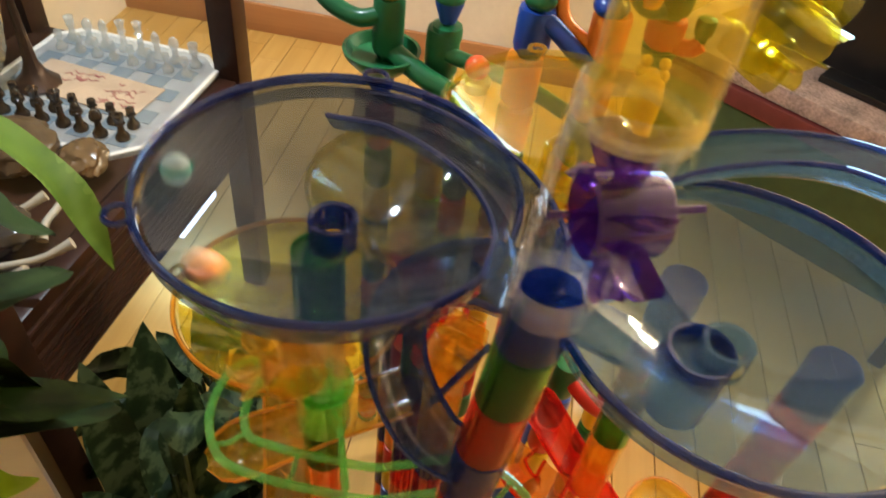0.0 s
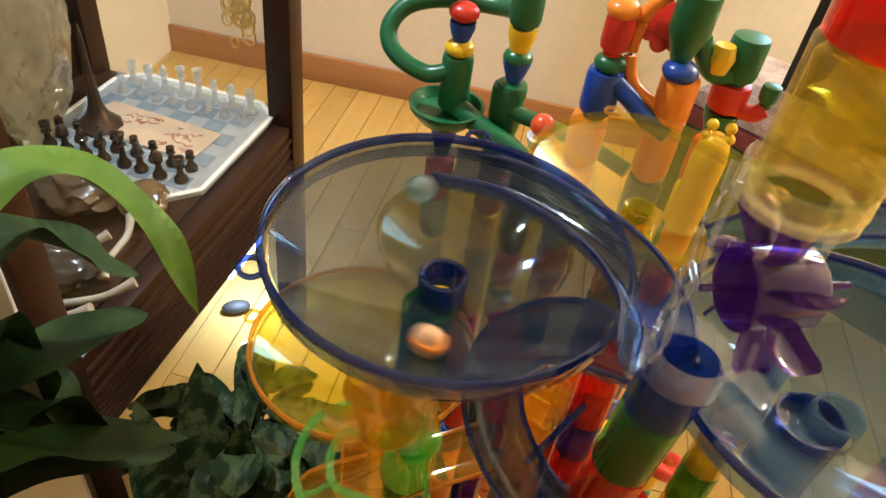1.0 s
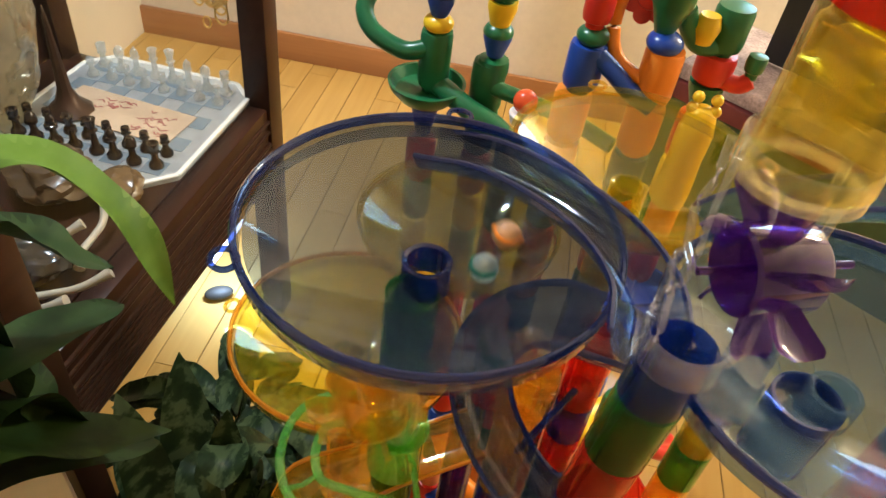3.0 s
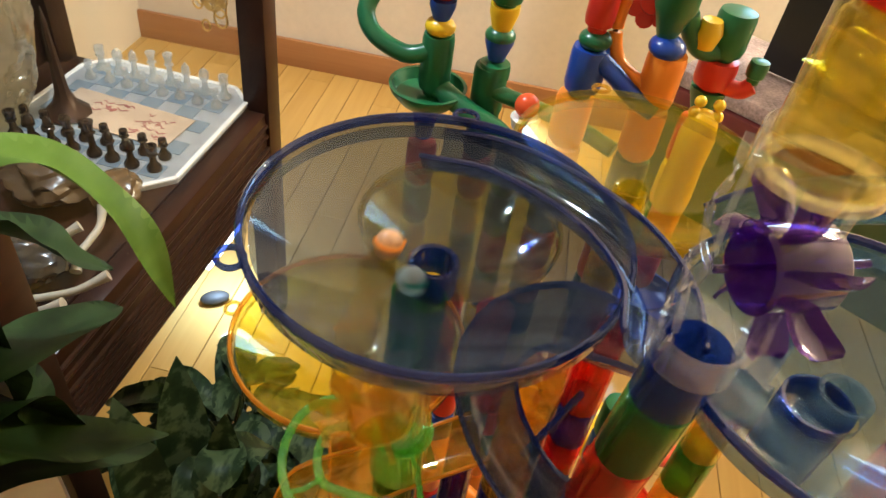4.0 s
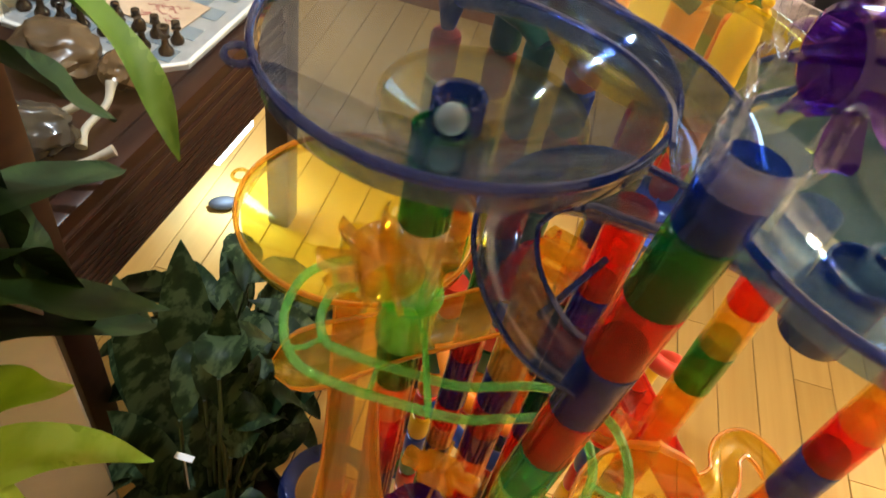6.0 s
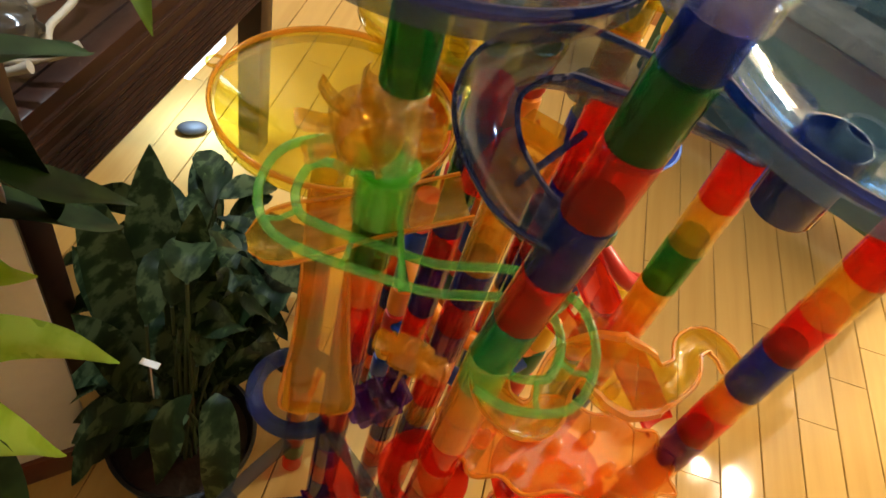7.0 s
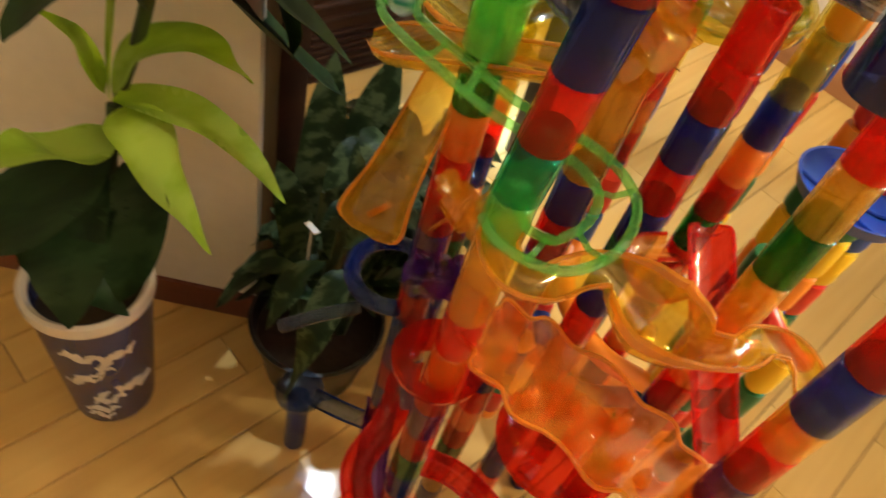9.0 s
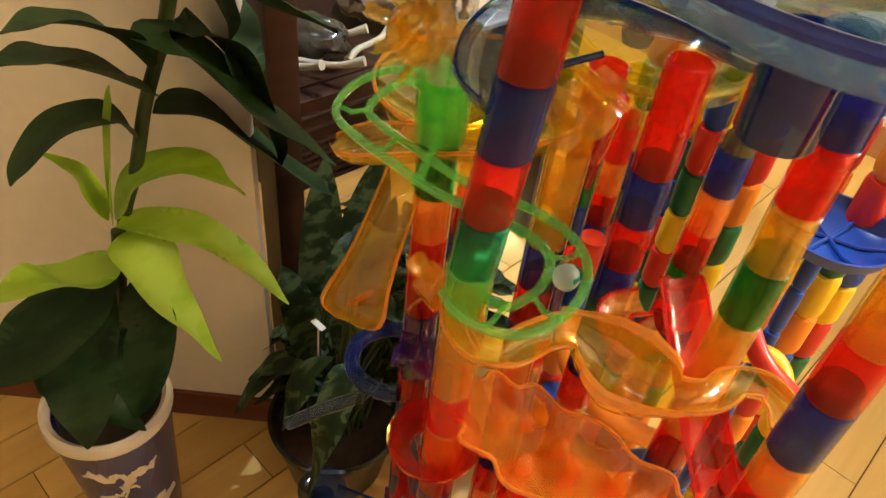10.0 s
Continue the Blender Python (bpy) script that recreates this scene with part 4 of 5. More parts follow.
BACK = ("rook", "knight", "bishop", "queen", "king", "bishop", "knight", "rook")
for mtl, label, back, front in ((PIECE_DARK, "smoked dark glass chess {} on the glass board", -0.108, -0.077), (PIECE_CLEAR, "clear glass chess {} on the glass board", 0.108, 0.077)):
    made = {}
    for i in range(8):
        for kind, y in ((BACK[i], back), ("pawn", front)):
            m_ = in_cab(-0.185 - 0.108 + 0.031 * i + random.uniform(-0.002, 0.002), 0.475 + y + random.uniform(-0.002, 0.002), 0.3255)
            if kind in made:
                copy_thing(made[kind], m_)
            else:
                made[kind] = chessman(kind, mtl, label.format(kind))
                made[kind].matrix_basis = m_

# printed card between the pieces
card = thing("printed_card", "worn parchment card with dark red print lying on the chessboard", "card")
card.matrix_world = in_cab(-0.19, 0.468, 0.3262, -4)
part("sheet", boxes(((-0.10, -0.045, 0), (0.105, 0.040, 0.0012))), PAPER, card)
for i in range(30):
    if i < 12:
        x, y = random.uniform(-0.05, 0.0), random.uniform(-0.01, 0.03)
    else:
        x, y = random.uniform(0.035, 0.09), random.uniform(-0.032, 0.022)
    w_ = random.uniform(0.004, 0.011)
    stroke = [Vector((x + w_ * (k / 4 - 0.5) * 2, y + 0.003 * math.sin(k * 1.7 + i), 0.0014)) for k in range(5)]
    part("print_mark", sweep(stroke, [(-0.0011, -0.0004), (0.0011, -0.0004), (0.0011, 0.0004), (-0.0011, 0.0004)], scales=[0.4, 1.0, 0.8, 1.2, 0.4]), INK, card)
# small tower ornament
orn = tagged(part("tower_ornament", lathe([(0, 0), (0.036, 0), (0.030, 0.006), (0.018, 0.018), (0.011, 0.036), (0.0085, 0.07), (0.006, 0.11), (0.004, 0.145), (0.001, 0.165), (0, 0.166)], n=8), BRONZE), "dark bronze tapering tower ornament on the chessboard", "ornament")
orn.matrix_basis = in_cab(-0.262, 0.445, 0.3275, 20)


def crumpled(name, label, category, place, size, material, seed, flat=0.6):
    """A ridged, folded lump such as a shell or a draped wrapping."""
    bm = bmesh.new()
    bmesh.ops.create_icosphere(bm, subdivisions=4, radius=1.0)
    for v in bm.verts:
        d = 0.75 + 0.5 * noise.ridged_multi_fractal(v.co * 1.3 + Vector((seed, 0, 0)), 0.9, 2.1, 4, 1.0, 2.0) * 0.45
        v.co = Vector((v.co.x * size[0], v.co.y * size[1], v.co.z * size[2])) * d
    lowest = min(v.co.z for v in bm.verts)
    for v in bm.verts:
        v.co.z -= lowest
        if v.co.z < size[2] * 0.1:
            v.co.z = 0
    ob = tagged(part(name, bm, material), label, category)
    ob.matrix_basis = place
    return ob


crumpled("seashell", "grey-brown glossy folded seashell on the cabinet deck", "shell", in_cab(-0.10, 0.13, 0.317, 30), (0.055, 0.035, 0.03), SHELL, 3.1)
crumpled("seashell", "pale brown ridged seashell on the cabinet deck", "shell", in_cab(-0.17, 0.28, 0.317, 80), (0.05, 0.06, 0.03), solid("tan_shell", (0.09, 0.055, 0.028), 0.3, 0.4, 40), 7.7)
crumpled("seashell", "small amber ridged seashell on the cabinet deck", "shell", in_cab(-0.08, 0.29, 0.317, 10), (0.03, 0.035, 0.022), solid("amber_shell", (0.14, 0.08, 0.035), 0.25, 0.4, 40), 5.2)
crumpled("wrapped_parcel", "translucent crinkled cellophane parcel in the cabinet", "parcel", in_cab(-0.33, 0.40, 0.317, 10), (0.05, 0.10, 0.16), clear_plastic("cellophane", (0.75, 0.68, 0.5), 0.35, 0.12, tint=(0.9, 0.85, 0.72)), 1.4)
for k, (x, y, tn, ln) in enumerate(((-0.07, 0.07, 15, 0.12), (-0.09, 0.11, 70, 0.10), (-0.12, 0.16, 40, 0.13), (-0.06, 0.20, 100, 0.09), (-0.14, 0.08, 130, 0.11), (-0.05, 0.10, 35, 0.14), (-0.10, 0.05, 160, 0.12))):
    pts = [Vector((-ln / 2, 0, 0.012)), Vector((-ln / 4, 0.004, 0.020)), Vector((0, 0, 0.024)), Vector((ln / 4, -0.004, 0.030)), Vector((ln / 2, 0, 0.042))]
    ob = tagged(part("bone", sweep(smooth_path(pts, 5), circle(0.0045, 10), scales=list(1.0 + 0.6 * np.abs(np.linspace(-1, 1, 21)) ** 4)), BONE), "pale bleached thin bone lying in the cabinet", "bone", "bones in the cabinet")
    ob.matrix_basis = in_cab(x, y, 0.312, tn)
# gilt filigree hanging on the end glass
bm = bmesh.new()
for i in range(36):
    cx, cz = random.uniform(-0.022, 0.022), random.uniform(-0.07, 0.07)
    rr = random.uniform(0.006, 0.015)
    sweep([Vector((cx + rr * math.cos(k), 0, cz + rr * 1.4 * math.sin(k))) for k in np.linspace(0, 2 * math.pi, 19)], circle(0.0017, 6), bm)
orn = tagged(part("gilt_ornament", bm, GOLD), "gilt openwork ornament hanging on the cabinet glass", "ornament")
orn.matrix_basis = in_cab(-0.09, CW - 0.037, 0.508)

# cream board beside the cabinet
pn = thing("cream_panel", "cream painted board standing upright beside the cabinet", "panel", (-0.415, 0.115, 0), turn=42)
part("board", boxes(((-0.75, -0.0, 0.055), (0.0, 0.02, 1.15)), bevel=0.002), solid("cream_board_paint", (0.76, 0.72, 0.64), 0.7, 0.06, 40, bump=0.15), pn)
part("foot_strip", boxes(((-0.75, -0.006, 0), (0.004, 0.024, 0.055)), bevel=0.002), wood("maroon_strip", (0.10, 0.025, 0.015), (0.16, 0.04, 0.025), 1.0, 0.4, 0, 0), pn)

# ---- plants ----
def leaf_material(name, dark, light, vein, streaks):
    m, nt, out = mat(name)
    L = nt.links.new
    p = node(nt, "ShaderNodeBsdfPrincipled", Roughness=0.48)
    p.inputs["Specular IOR Level"].default_value = 0.22
    tc = nt.nodes.new("ShaderNodeTexCoord")
    n1 = node(nt, "ShaderNodeTexNoise", Scale=streaks, Detail=4.0)
    mp = nt.nodes.new("ShaderNodeMapping")
    mp.inputs["Scale"].default_value = (1.0, 0.35, 1.0)
    L(tc.outputs["UV"], mp.inputs["Vector"])
    geo = nt.nodes.new("ShaderNodeNewGeometry")
    n1.noise_dimensions = "4D"
    mul = node(nt, "ShaderNodeMath")
    mul.operation = "MULTIPLY"
    mul.inputs[1].default_value = 31.0
    L(geo.outputs["Random Per Island"], mul.inputs[0]), L(mul.outputs[0], n1.inputs["W"])
    L(tc.outputs["Object"], mp.inputs["Vector"]), L(mp.outputs[0], n1.inputs["Vector"])
    c = ramp(nt, n1.outputs["Fac"], ((0.40, dark), (0.50, light), (0.58, vein)))
    L(c, p.inputs["Base Color"])
    b = node(nt, "ShaderNodeBump", Strength=0.25, Distance=0.002)
    L(n1.outputs["Fac"], b.inputs["Height"]), L(b.outputs[0], p.inputs["Normal"])
    tl = nt.nodes.new("ShaderNodeBsdfTranslucent")
    L(c, tl.inputs["Color"])
    mx = node(nt, "ShaderNodeMixShader", Fac=0.25)
    L(p.outputs[0], mx.inputs[1]), L(tl.outputs[0], mx.inputs[2]), L(mx.outputs[0], out.inputs[0])
    return m


LEAF_DARK = leaf_material("dark_leaf", (0.010, 0.027, 0.009), (0.018, 0.045, 0.014), (0.030, 0.066, 0.022), 22)
LEAF_LIME = leaf_material("lime_leaf", (0.25, 0.42, 0.03), (0.35, 0.55, 0.05), (0.43, 0.62, 0.09), 18)
LEAF_MOTTLE = leaf_material("mottled_leaf", (0.010, 0.026, 0.008), (0.018, 0.042, 0.013), (0.075, 0.115, 0.050), 60)
LEAF_MID = leaf_material("fresh_green_leaf", (0.075, 0.15, 0.02), (0.11, 0.21, 0.028), (0.15, 0.26, 0.05), 18)
STEM = solid("green_stem", (0.035, 0.06, 0.018), 0.5, 0.3, 40)
SOIL = solid("potting_soil", (0.035, 0.022, 0.015), 0.9, 0.5, 90, bump=0.8)


def leaf(points, width, cup=0.25, n=5, peak=0.4, wavy=0.0, seed=0):
    """A blade along a curve: widest at peak, folded a little along its midrib, with thickness."""
    pts = smooth_path(points, n)
    bm = bmesh.new()
    rows = []
    k = len(pts) - 1
    for i, p in enumerate(pts):
        s = i / k
        w = width * (math.sin(math.pi * s ** (math.log(0.5) / math.log(peak))) ** 0.8 if 0 < s < 1 else 0.02)
        d = (pts[min(i + 1, k)] - pts[max(i - 1, 0)]).normalized()
        side = d.cross(Vector((0, 0, 1)))
        side = side.normalized() if side.length > 0.05 else Vector((1, 0, 0))
        up = side.cross(d).normalized()
        wv = wavy * width * math.sin(s * 17 + seed)
        rows.append([bm.verts.new(p + side * w * a + up * (abs(a) * w * cup + (wv if abs(a) > 0.9 else 0) - o)) for a, o in ((-1, 0), (-0.5, 0), (0, 0), (0.5, 0), (1, 0), (0.5, 0.0008), (0, 0.0012), (-0.5, 0.0008))])
    for a, b in zip(rows, rows[1:]):
        for i in range(8):
            j = (i + 1) % 8
            bm.faces.new((a[i], a[j], b[j], b[i]))
    bm.faces.new(rows[0][::-1]), bm.faces.new(rows[-1])
    return bm


# dracaena in a blue and white pot
DX, DY = -0.415, -0.11
drac = thing("potted_dracaena", "tall dracaena with dark and lime leaves in a blue ceramic pot", "plant", (DX, DY, 0))
POT_BLUE = solid("blue_glazed_ceramic", (0.05, 0.055, 0.16), 0.25, 0.35, 12)
POT_WHITE = solid("white_glaze", (0.62, 0.56, 0.48), 0.25, 0.1, 20)
pot = part("pot", lathe([(0, 0), (0.050, 0), (0.052, 0.004), (0.069, 0.232), (0.073, 0.24), (0.073, 0.252), (0.069, 0.254), (0.063, 0.248), (0.061, 0.20), (0, 0.20)], n=48), POT_BLUE, drac, "blue glazed pot with white wave painting")
part("pot_rim", lathe([(0.0735, 0.238), (0.0745, 0.246), (0.073, 0.2545), (0.068, 0.2565), (0.062, 0.250), (0.062, 0.245)], n=48), POT_WHITE, pot)
rng_ = random.Random(8)
for i in range(11):
    a0, z0 = rng_.uniform(-1.25, -0.15), 0.035 + 0.016 * i
    n_ = rng_.randint(8, 19)
    slope, ph = rng_.uniform(-0.0012, 0.0022), rng_.uniform(0, 6)
    stroke = []
    for j in range(n_):
        a, zz = a0 + 0.05 * j, z0 + slope * j + 0.006 * math.sin(j * 0.8 + ph) + 0.0035 * math.sin(j * 2.6 + i)
        r = 0.0526 + 0.0173 * zz / 0.232
        stroke.append(Vector((r * math.cos(a), r * math.sin(a), zz)))
    hw = rng_.uniform(0.0035, 0.0085)
    sc = [math.sin(math.pi * (j + 0.35) / (n_ - 0.3)) ** 0.6 * (0.45 + 0.55 * abs(math.sin(j * 1.1 + ph))) for j in range(n_)]
    part("painted_wave", sweep(stroke, [(-0.0005, -hw), (0.0006, -hw), (0.0006, hw), (-0.0005, hw)], scales=sc), POT_WHITE, pot, "white painted wave")
part("soil", lathe([(0, 0.212), (0.062, 0.210), (0.061, 0.203), (0, 0.203)], n=24), SOIL, drac)


def world_leaf(plant, pts, width, material, seed=0, peak=0.4, cup=0.25):
    o = plant.matrix_world.translation
    return part("leaf", leaf([Vector(p) - o for p in pts], width, cup, 6, peak, 0.05, seed), material, plant)


def stem_of(plant, pts, r):
    o = plant.matrix_world.translation
    return part("stem", sweep(smooth_path([Vector(p) - o for p in pts], 5), circle(r, 10)), STEM, plant)


LIME_LEAVES = (
    (0.022, [(-0.423, -0.046, 0.482), (-0.406, 0.002, 0.466), (-0.373, 0.052, 0.429), (-0.323, 0.092, 0.356)]),
    (0.025, [(-0.416, -0.048, 0.474), (-0.391, -0.039, 0.463), (-0.366, -0.025, 0.398), (-0.338, 0.005, 0.303)]),
    (0.026, [(-0.418, -0.057, 0.457), (-0.387, -0.105, 0.464), (-0.373, -0.137, 0.495), (-0.360, -0.188, 0.510)]),
    (0.018, [(-0.426, -0.043, 0.487), (-0.422, -0.016, 0.528), (-0.404, 0.026, 0.541), (-0.378, 0.054, 0.526), (-0.371, 0.077, 0.497)]),
    (0.007, [(-0.425, -0.048, 0.483), (-0.422, -0.038, 0.551), (-0.421, -0.026, 0.611), (-0.422, -0.020, 0.638)]),
    (0.010, [(-0.428, -0.049, 0.488), (-0.445, -0.060, 0.541), (-0.459, -0.085, 0.570)]),
    (0.023, [(-0.359, 0.054, 0.863), (-0.357, 0.098, 0.879), (-0.346, 0.132, 0.862), (-0.323, 0.153, 0.826), (-0.302, 0.159, 0.785), (-0.278, 0.146, 0.736)]),
)
DARK_LEAVES = (
    (0.028, [(-0.421, 0.015, 0.597), (-0.415, 0.064, 0.583), (-0.403, 0.112, 0.528), (-0.384, 0.180, 0.455), (-0.378, 0.203, 0.435)]),
    (0.024, [(-0.412, 0.039, 0.665), (-0.399, 0.062, 0.681), (-0.400, 0.100, 0.629), (-0.398, 0.132, 0.538), (-0.396, 0.142, 0.490)]),
    (0.020, [(-0.420, 0.022, 0.643), (-0.411, -0.011, 0.689), (-0.394, -0.059, 0.718), (-0.368, -0.106, 0.731)]),
    (0.026, [(-0.425, 0.025, 0.611), (-0.419, -0.025, 0.652), (-0.404, -0.072, 0.683), (-0.380, -0.118, 0.703)]),
    (0.018, [(-0.430, 0.001, 0.565), (-0.433, -0.020, 0.597), (-0.437, -0.059, 0.603), (-0.435, -0.101, 0.584), (-0.428, -0.123, 0.566)]),
    (0.020, [(-0.384, 0.039, 0.728), (-0.365, 0.077, 0.731), (-0.371, 0.124, 0.698), (-0.371, 0.177, 0.669), (-0.369, 0.203, 0.651)]),
    (0.030, [(-0.416, -0.055, 0.455), (-0.384, -0.125, 0.432), (-0.360, -0.179, 0.427), (-0.357, -0.221, 0.423)]),
    (0.030, [(-0.409, -0.071, 0.443), (-0.386, -0.114, 0.407), (-0.356, -0.138, 0.362), (-0.315, -0.104, 0.295)]),
    (0.022, [(-0.394, -0.056, 0.429), (-0.365, -0.061, 0.386), (-0.337, -0.090, 0.341), (-0.323, -0.109, 0.313)]),
    (0.026, [(-0.408, -0.073, 0.384), (-0.373, -0.120, 0.388), (-0.333, -0.147, 0.365), (-0.311, -0.163, 0.323)]),
    (0.020, [(-0.361, 0.058, 0.834), (-0.380, 0.098, 0.825), (-0.372, 0.134, 0.788), (-0.354, 0.154, 0.757), (-0.342, 0.171, 0.733)]),
    (0.030, [(-0.385, 0.036, 0.755), (-0.412, 0.067, 0.748), (-0.410, 0.095, 0.688), (-0.398, 0.105, 0.642), (-0.388, 0.106, 0.607)]),
    (0.030, [(-0.395, 0.036, 0.697), (-0.392, 0.034, 0.679), (-0.384, 0.058, 0.646), (-0.359, 0.105, 0.588), (-0.323, 0.164, 0.526)]),
)
stem_of(drac, [(-0.405, -0.10, 0.205), (-0.415, -0.07, 0.34), (-0.422, -0.046, 0.478)], 0.006)
stem_of(drac, [(-0.425, -0.10, 0.205), (-0.437, -0.038, 0.451), (-0.435, -0.008, 0.531), (-0.427, 0.013, 0.607), (-0.410, 0.034, 0.678), (-0.385, 0.040, 0.746), (-0.360, 0.052, 0.866)], 0.007)
for i, (w, pts) in enumerate(LIME_LEAVES):
    world_leaf(drac, pts, w * 1.4 if i < 6 else w * 1.1, LEAF_LIME if i < 6 else LEAF_MID, i)
for i, (w, pts) in enumerate(DARK_LEAVES):
    world_leaf(drac, pts, w * 1.5, LEAF_DARK, i)

# mottled plant in a black pot
agl = thing("potted_aglaonema", "bushy plant with mottled green leaves in a black plastic pot", "plant", (-0.295, 0.140, 0))
BLACK = solid("black_plastic", (0.010, 0.010, 0.011), 0.35, 0.2)
apot = part("pot", lathe([(0, 0.004), (0.066, 0), (0.070, 0.004), (0.087, 0.103), (0.094, 0.108), (0.096, 0.121), (0.091, 0.122), (0.086, 0.114), (0.083, 0.092), (0, 0.092)], n=48), BLACK, agl, "round black plastic pot")
part("soil", lathe([(0, 0.100), (0.084, 0.098), (0.083, 0.0925), (0, 0.0925)], n=28), SOIL, agl)
rng = random.Random(11)
for i in range(90):
    a = rng.uniform(0.9, 4.1) if i < 82 else rng.uniform(0, 6.28)
    base = Vector((rng.uniform(-0.03, 0.03), rng.uniform(-0.03, 0.03), 0.09))
    hgt = rng.uniform(0.05, 0.32)
    out_ = rng.uniform(0.01, 0.06)
    ln = rng.uniform(0.08, 0.125)
    if math.sin(a) < -0.2:
        ln, out_, hgt = ln * 0.75, out_ * 0.6, max(hgt, 0.13)
    if math.cos(a) > 0.3:
        ln *= 0.6
    if math.cos(a) < -0.2 and math.sin(a) < 0.85:
        hgt = min(hgt, 0.115)
    if i % 3 == 0:
        a, out_, hgt = rng.uniform(1.1, 2.3), rng.uniform(0.05, 0.13), rng.uniform(0.04, 0.17)
    knee = base + Vector((out_ * math.cos(a), out_ * math.sin(a), hgt))
    rise = rng.uniform(-0.01, 0.05) if hgt > 0.12 else rng.uniform(-0.01, 0.01)
    mid = knee + Vector((ln * 0.55 * math.cos(a), ln * 0.55 * math.sin(a), rise))
    tip = knee + Vector((ln * math.cos(a + rng.uniform(-0.3, 0.3)), ln * math.sin(a + rng.uniform(-0.3, 0.3)), rise - rng.uniform(0.02, 0.07)))
    part("stalk", sweep(smooth_path([base, (base + knee) / 2 + Vector((0, 0, 0.02)), knee], 4), circle(0.0025, 6)), STEM, agl)
    part("leaf", leaf([knee, (knee + mid) / 2 + Vector((0, 0, 0.008)), mid, tip], rng.uniform(0.020, 0.029), 0.3, 4, 0.45, 0.06, i), LEAF_MOTTLE, agl)
# drooping leaves over the pot's edge
for w, pts in ((0.021, [(-0.227, 0.108, 0.325), (-0.216, 0.088, 0.318), (-0.197, 0.048, 0.266), (-0.205, 0.023, 0.145)]),
               (0.020, [(-0.282, 0.108, 0.245), (-0.336, 0.088, 0.225), (-0.365, 0.058, 0.180), (-0.378, 0.028, 0.133)]),
               (0.018, [(-0.252, 0.103, 0.315), (-0.264, 0.078, 0.296), (-0.261, 0.053, 0.270), (-0.266, 0.033, 0.215)])):
    world_leaf(agl, pts, w, LEAF_MOTTLE, 3, 0.5)
# tall upright leaves
for base, tip, w in (((-0.03, 0.02, 0.17), (-0.095, 0.160, 0.46), 0.034), ((-0.04, 0.0, 0.15), (-0.140, 0.095, 0.45), 0.030), ((0.0, 0.03, 0.16), (-0.010, 0.100, 0.46), 0.030), ((-0.02, -0.01, 0.16), (-0.115, 0.000, 0.33), 0.026), ((0.01, 0.02, 0.15), (0.035, 0.095, 0.33), 0.026), ((-0.05, 0.03, 0.14), (-0.165, 0.085, 0.33), 0.026)):
    a_, b_ = Vector(base), Vector(tip)
    part("stalk", sweep(smooth_path([Vector((a_.x * 0.5, a_.y * 0.5, 0.09)), (Vector((a_.x * 0.5, a_.y * 0.5, 0.09)) + a_) / 2, a_], 3), circle(0.0025, 6)), STEM, agl)
    part("leaf", leaf([a_, a_.lerp(b_, 0.4) + Vector((0, 0, 0.015)), a_.lerp(b_, 0.75) + Vector((0, 0, 0.012)), b_], w, 0.3, 5, 0.42, 0.05, w * 900), LEAF_MOTTLE, agl)
tagp = tagged(part("plant_tag", boxes(((-0.011, -0.004, 0), (0.011, 0.004, 0.0015))), O_WHITE, agl, "small white plant tag"))
tagp.location = (-0.02, -0.012, 0.30)
part("tag_stick", sweep([Vector((-0.02, -0.012, 0.30)), Vector((-0.03, -0.01, 0.098))], circle(0.0012, 5)), O_WHITE, agl)

# low leafy plant behind, beside the cabinet
agl2 = thing("potted_fern", "low leafy dark green plant in a black pot by the cabinet", "plant", (-0.371, 0.359, 0))
part("pot", lathe([(0, 0.003), (0.045, 0), (0.05, 0.004), (0.062, 0.085), (0.067, 0.09), (0.067, 0.1), (0.062, 0.1), (0.058, 0.08), (0, 0.08)], n=36), BLACK, agl2)
part("soil", lathe([(0, 0.086), (0.058, 0.084), (0.057, 0.081), (0, 0.081)], n=24), SOIL, agl2)
rng = random.Random(23)
for i in range(84):
    a = rng.uniform(0, 2 * math.pi)
    base = Vector((rng.uniform(-0.03, 0.03), rng.uniform(-0.03, 0.03), 0.085))
    hgt, out_, ln = rng.uniform(0.04, 0.20), rng.uniform(0.01, 0.075), rng.uniform(0.07, 0.125)
    knee = base + Vector((out_ * math.cos(a), out_ * math.sin(a), hgt))
    tip = knee + Vector((ln * math.cos(a), ln * math.sin(a), rng.uniform(-0.06, 0.02)))
    part("stalk", sweep(smooth_path([base, (base + knee) / 2 + Vector((0, 0, 0.015)), knee], 3), circle(0.002, 5)), STEM, agl2)
    part("leaf", leaf([knee, knee.lerp(tip, 0.4) + Vector((0, 0, 0.012)), knee.lerp(tip, 0.75) + Vector((0, 0, 0.006)), tip], rng.uniform(0.014, 0.024), 0.3, 3, 0.45, 0.08, i), LEAF_MOTTLE, agl2)

# ---- far side of the room ----
FABRIC = solid("speckled_pink_fabric", (0.42, 0.32, 0.30), 0.9, 0.6, 160, bump=0.5)
GREENPAINT = solid("olive_green_upholstery", (0.045, 0.085, 0.03), 0.6, 0.25, 30)
REDTRIM = solid("dark_red_trim", (0.16, 0.03, 0.03), 0.6, 0.2, 40)
bench = thing("upholstered_bench", "low olive green bench with red trim and speckled pink top", "bench", (0.255, 1.28, 0.13), turn=-34)
part("base", boxes(((0, 0.0, 0.03), (0.75, 0.32, 0.27)), bevel=0.01), GREENPAINT, bench)
part("trim", boxes(((-0.008, -0.008, 0.27), (0.758, 0.328, 0.31)), bevel=0.006), REDTRIM, bench)
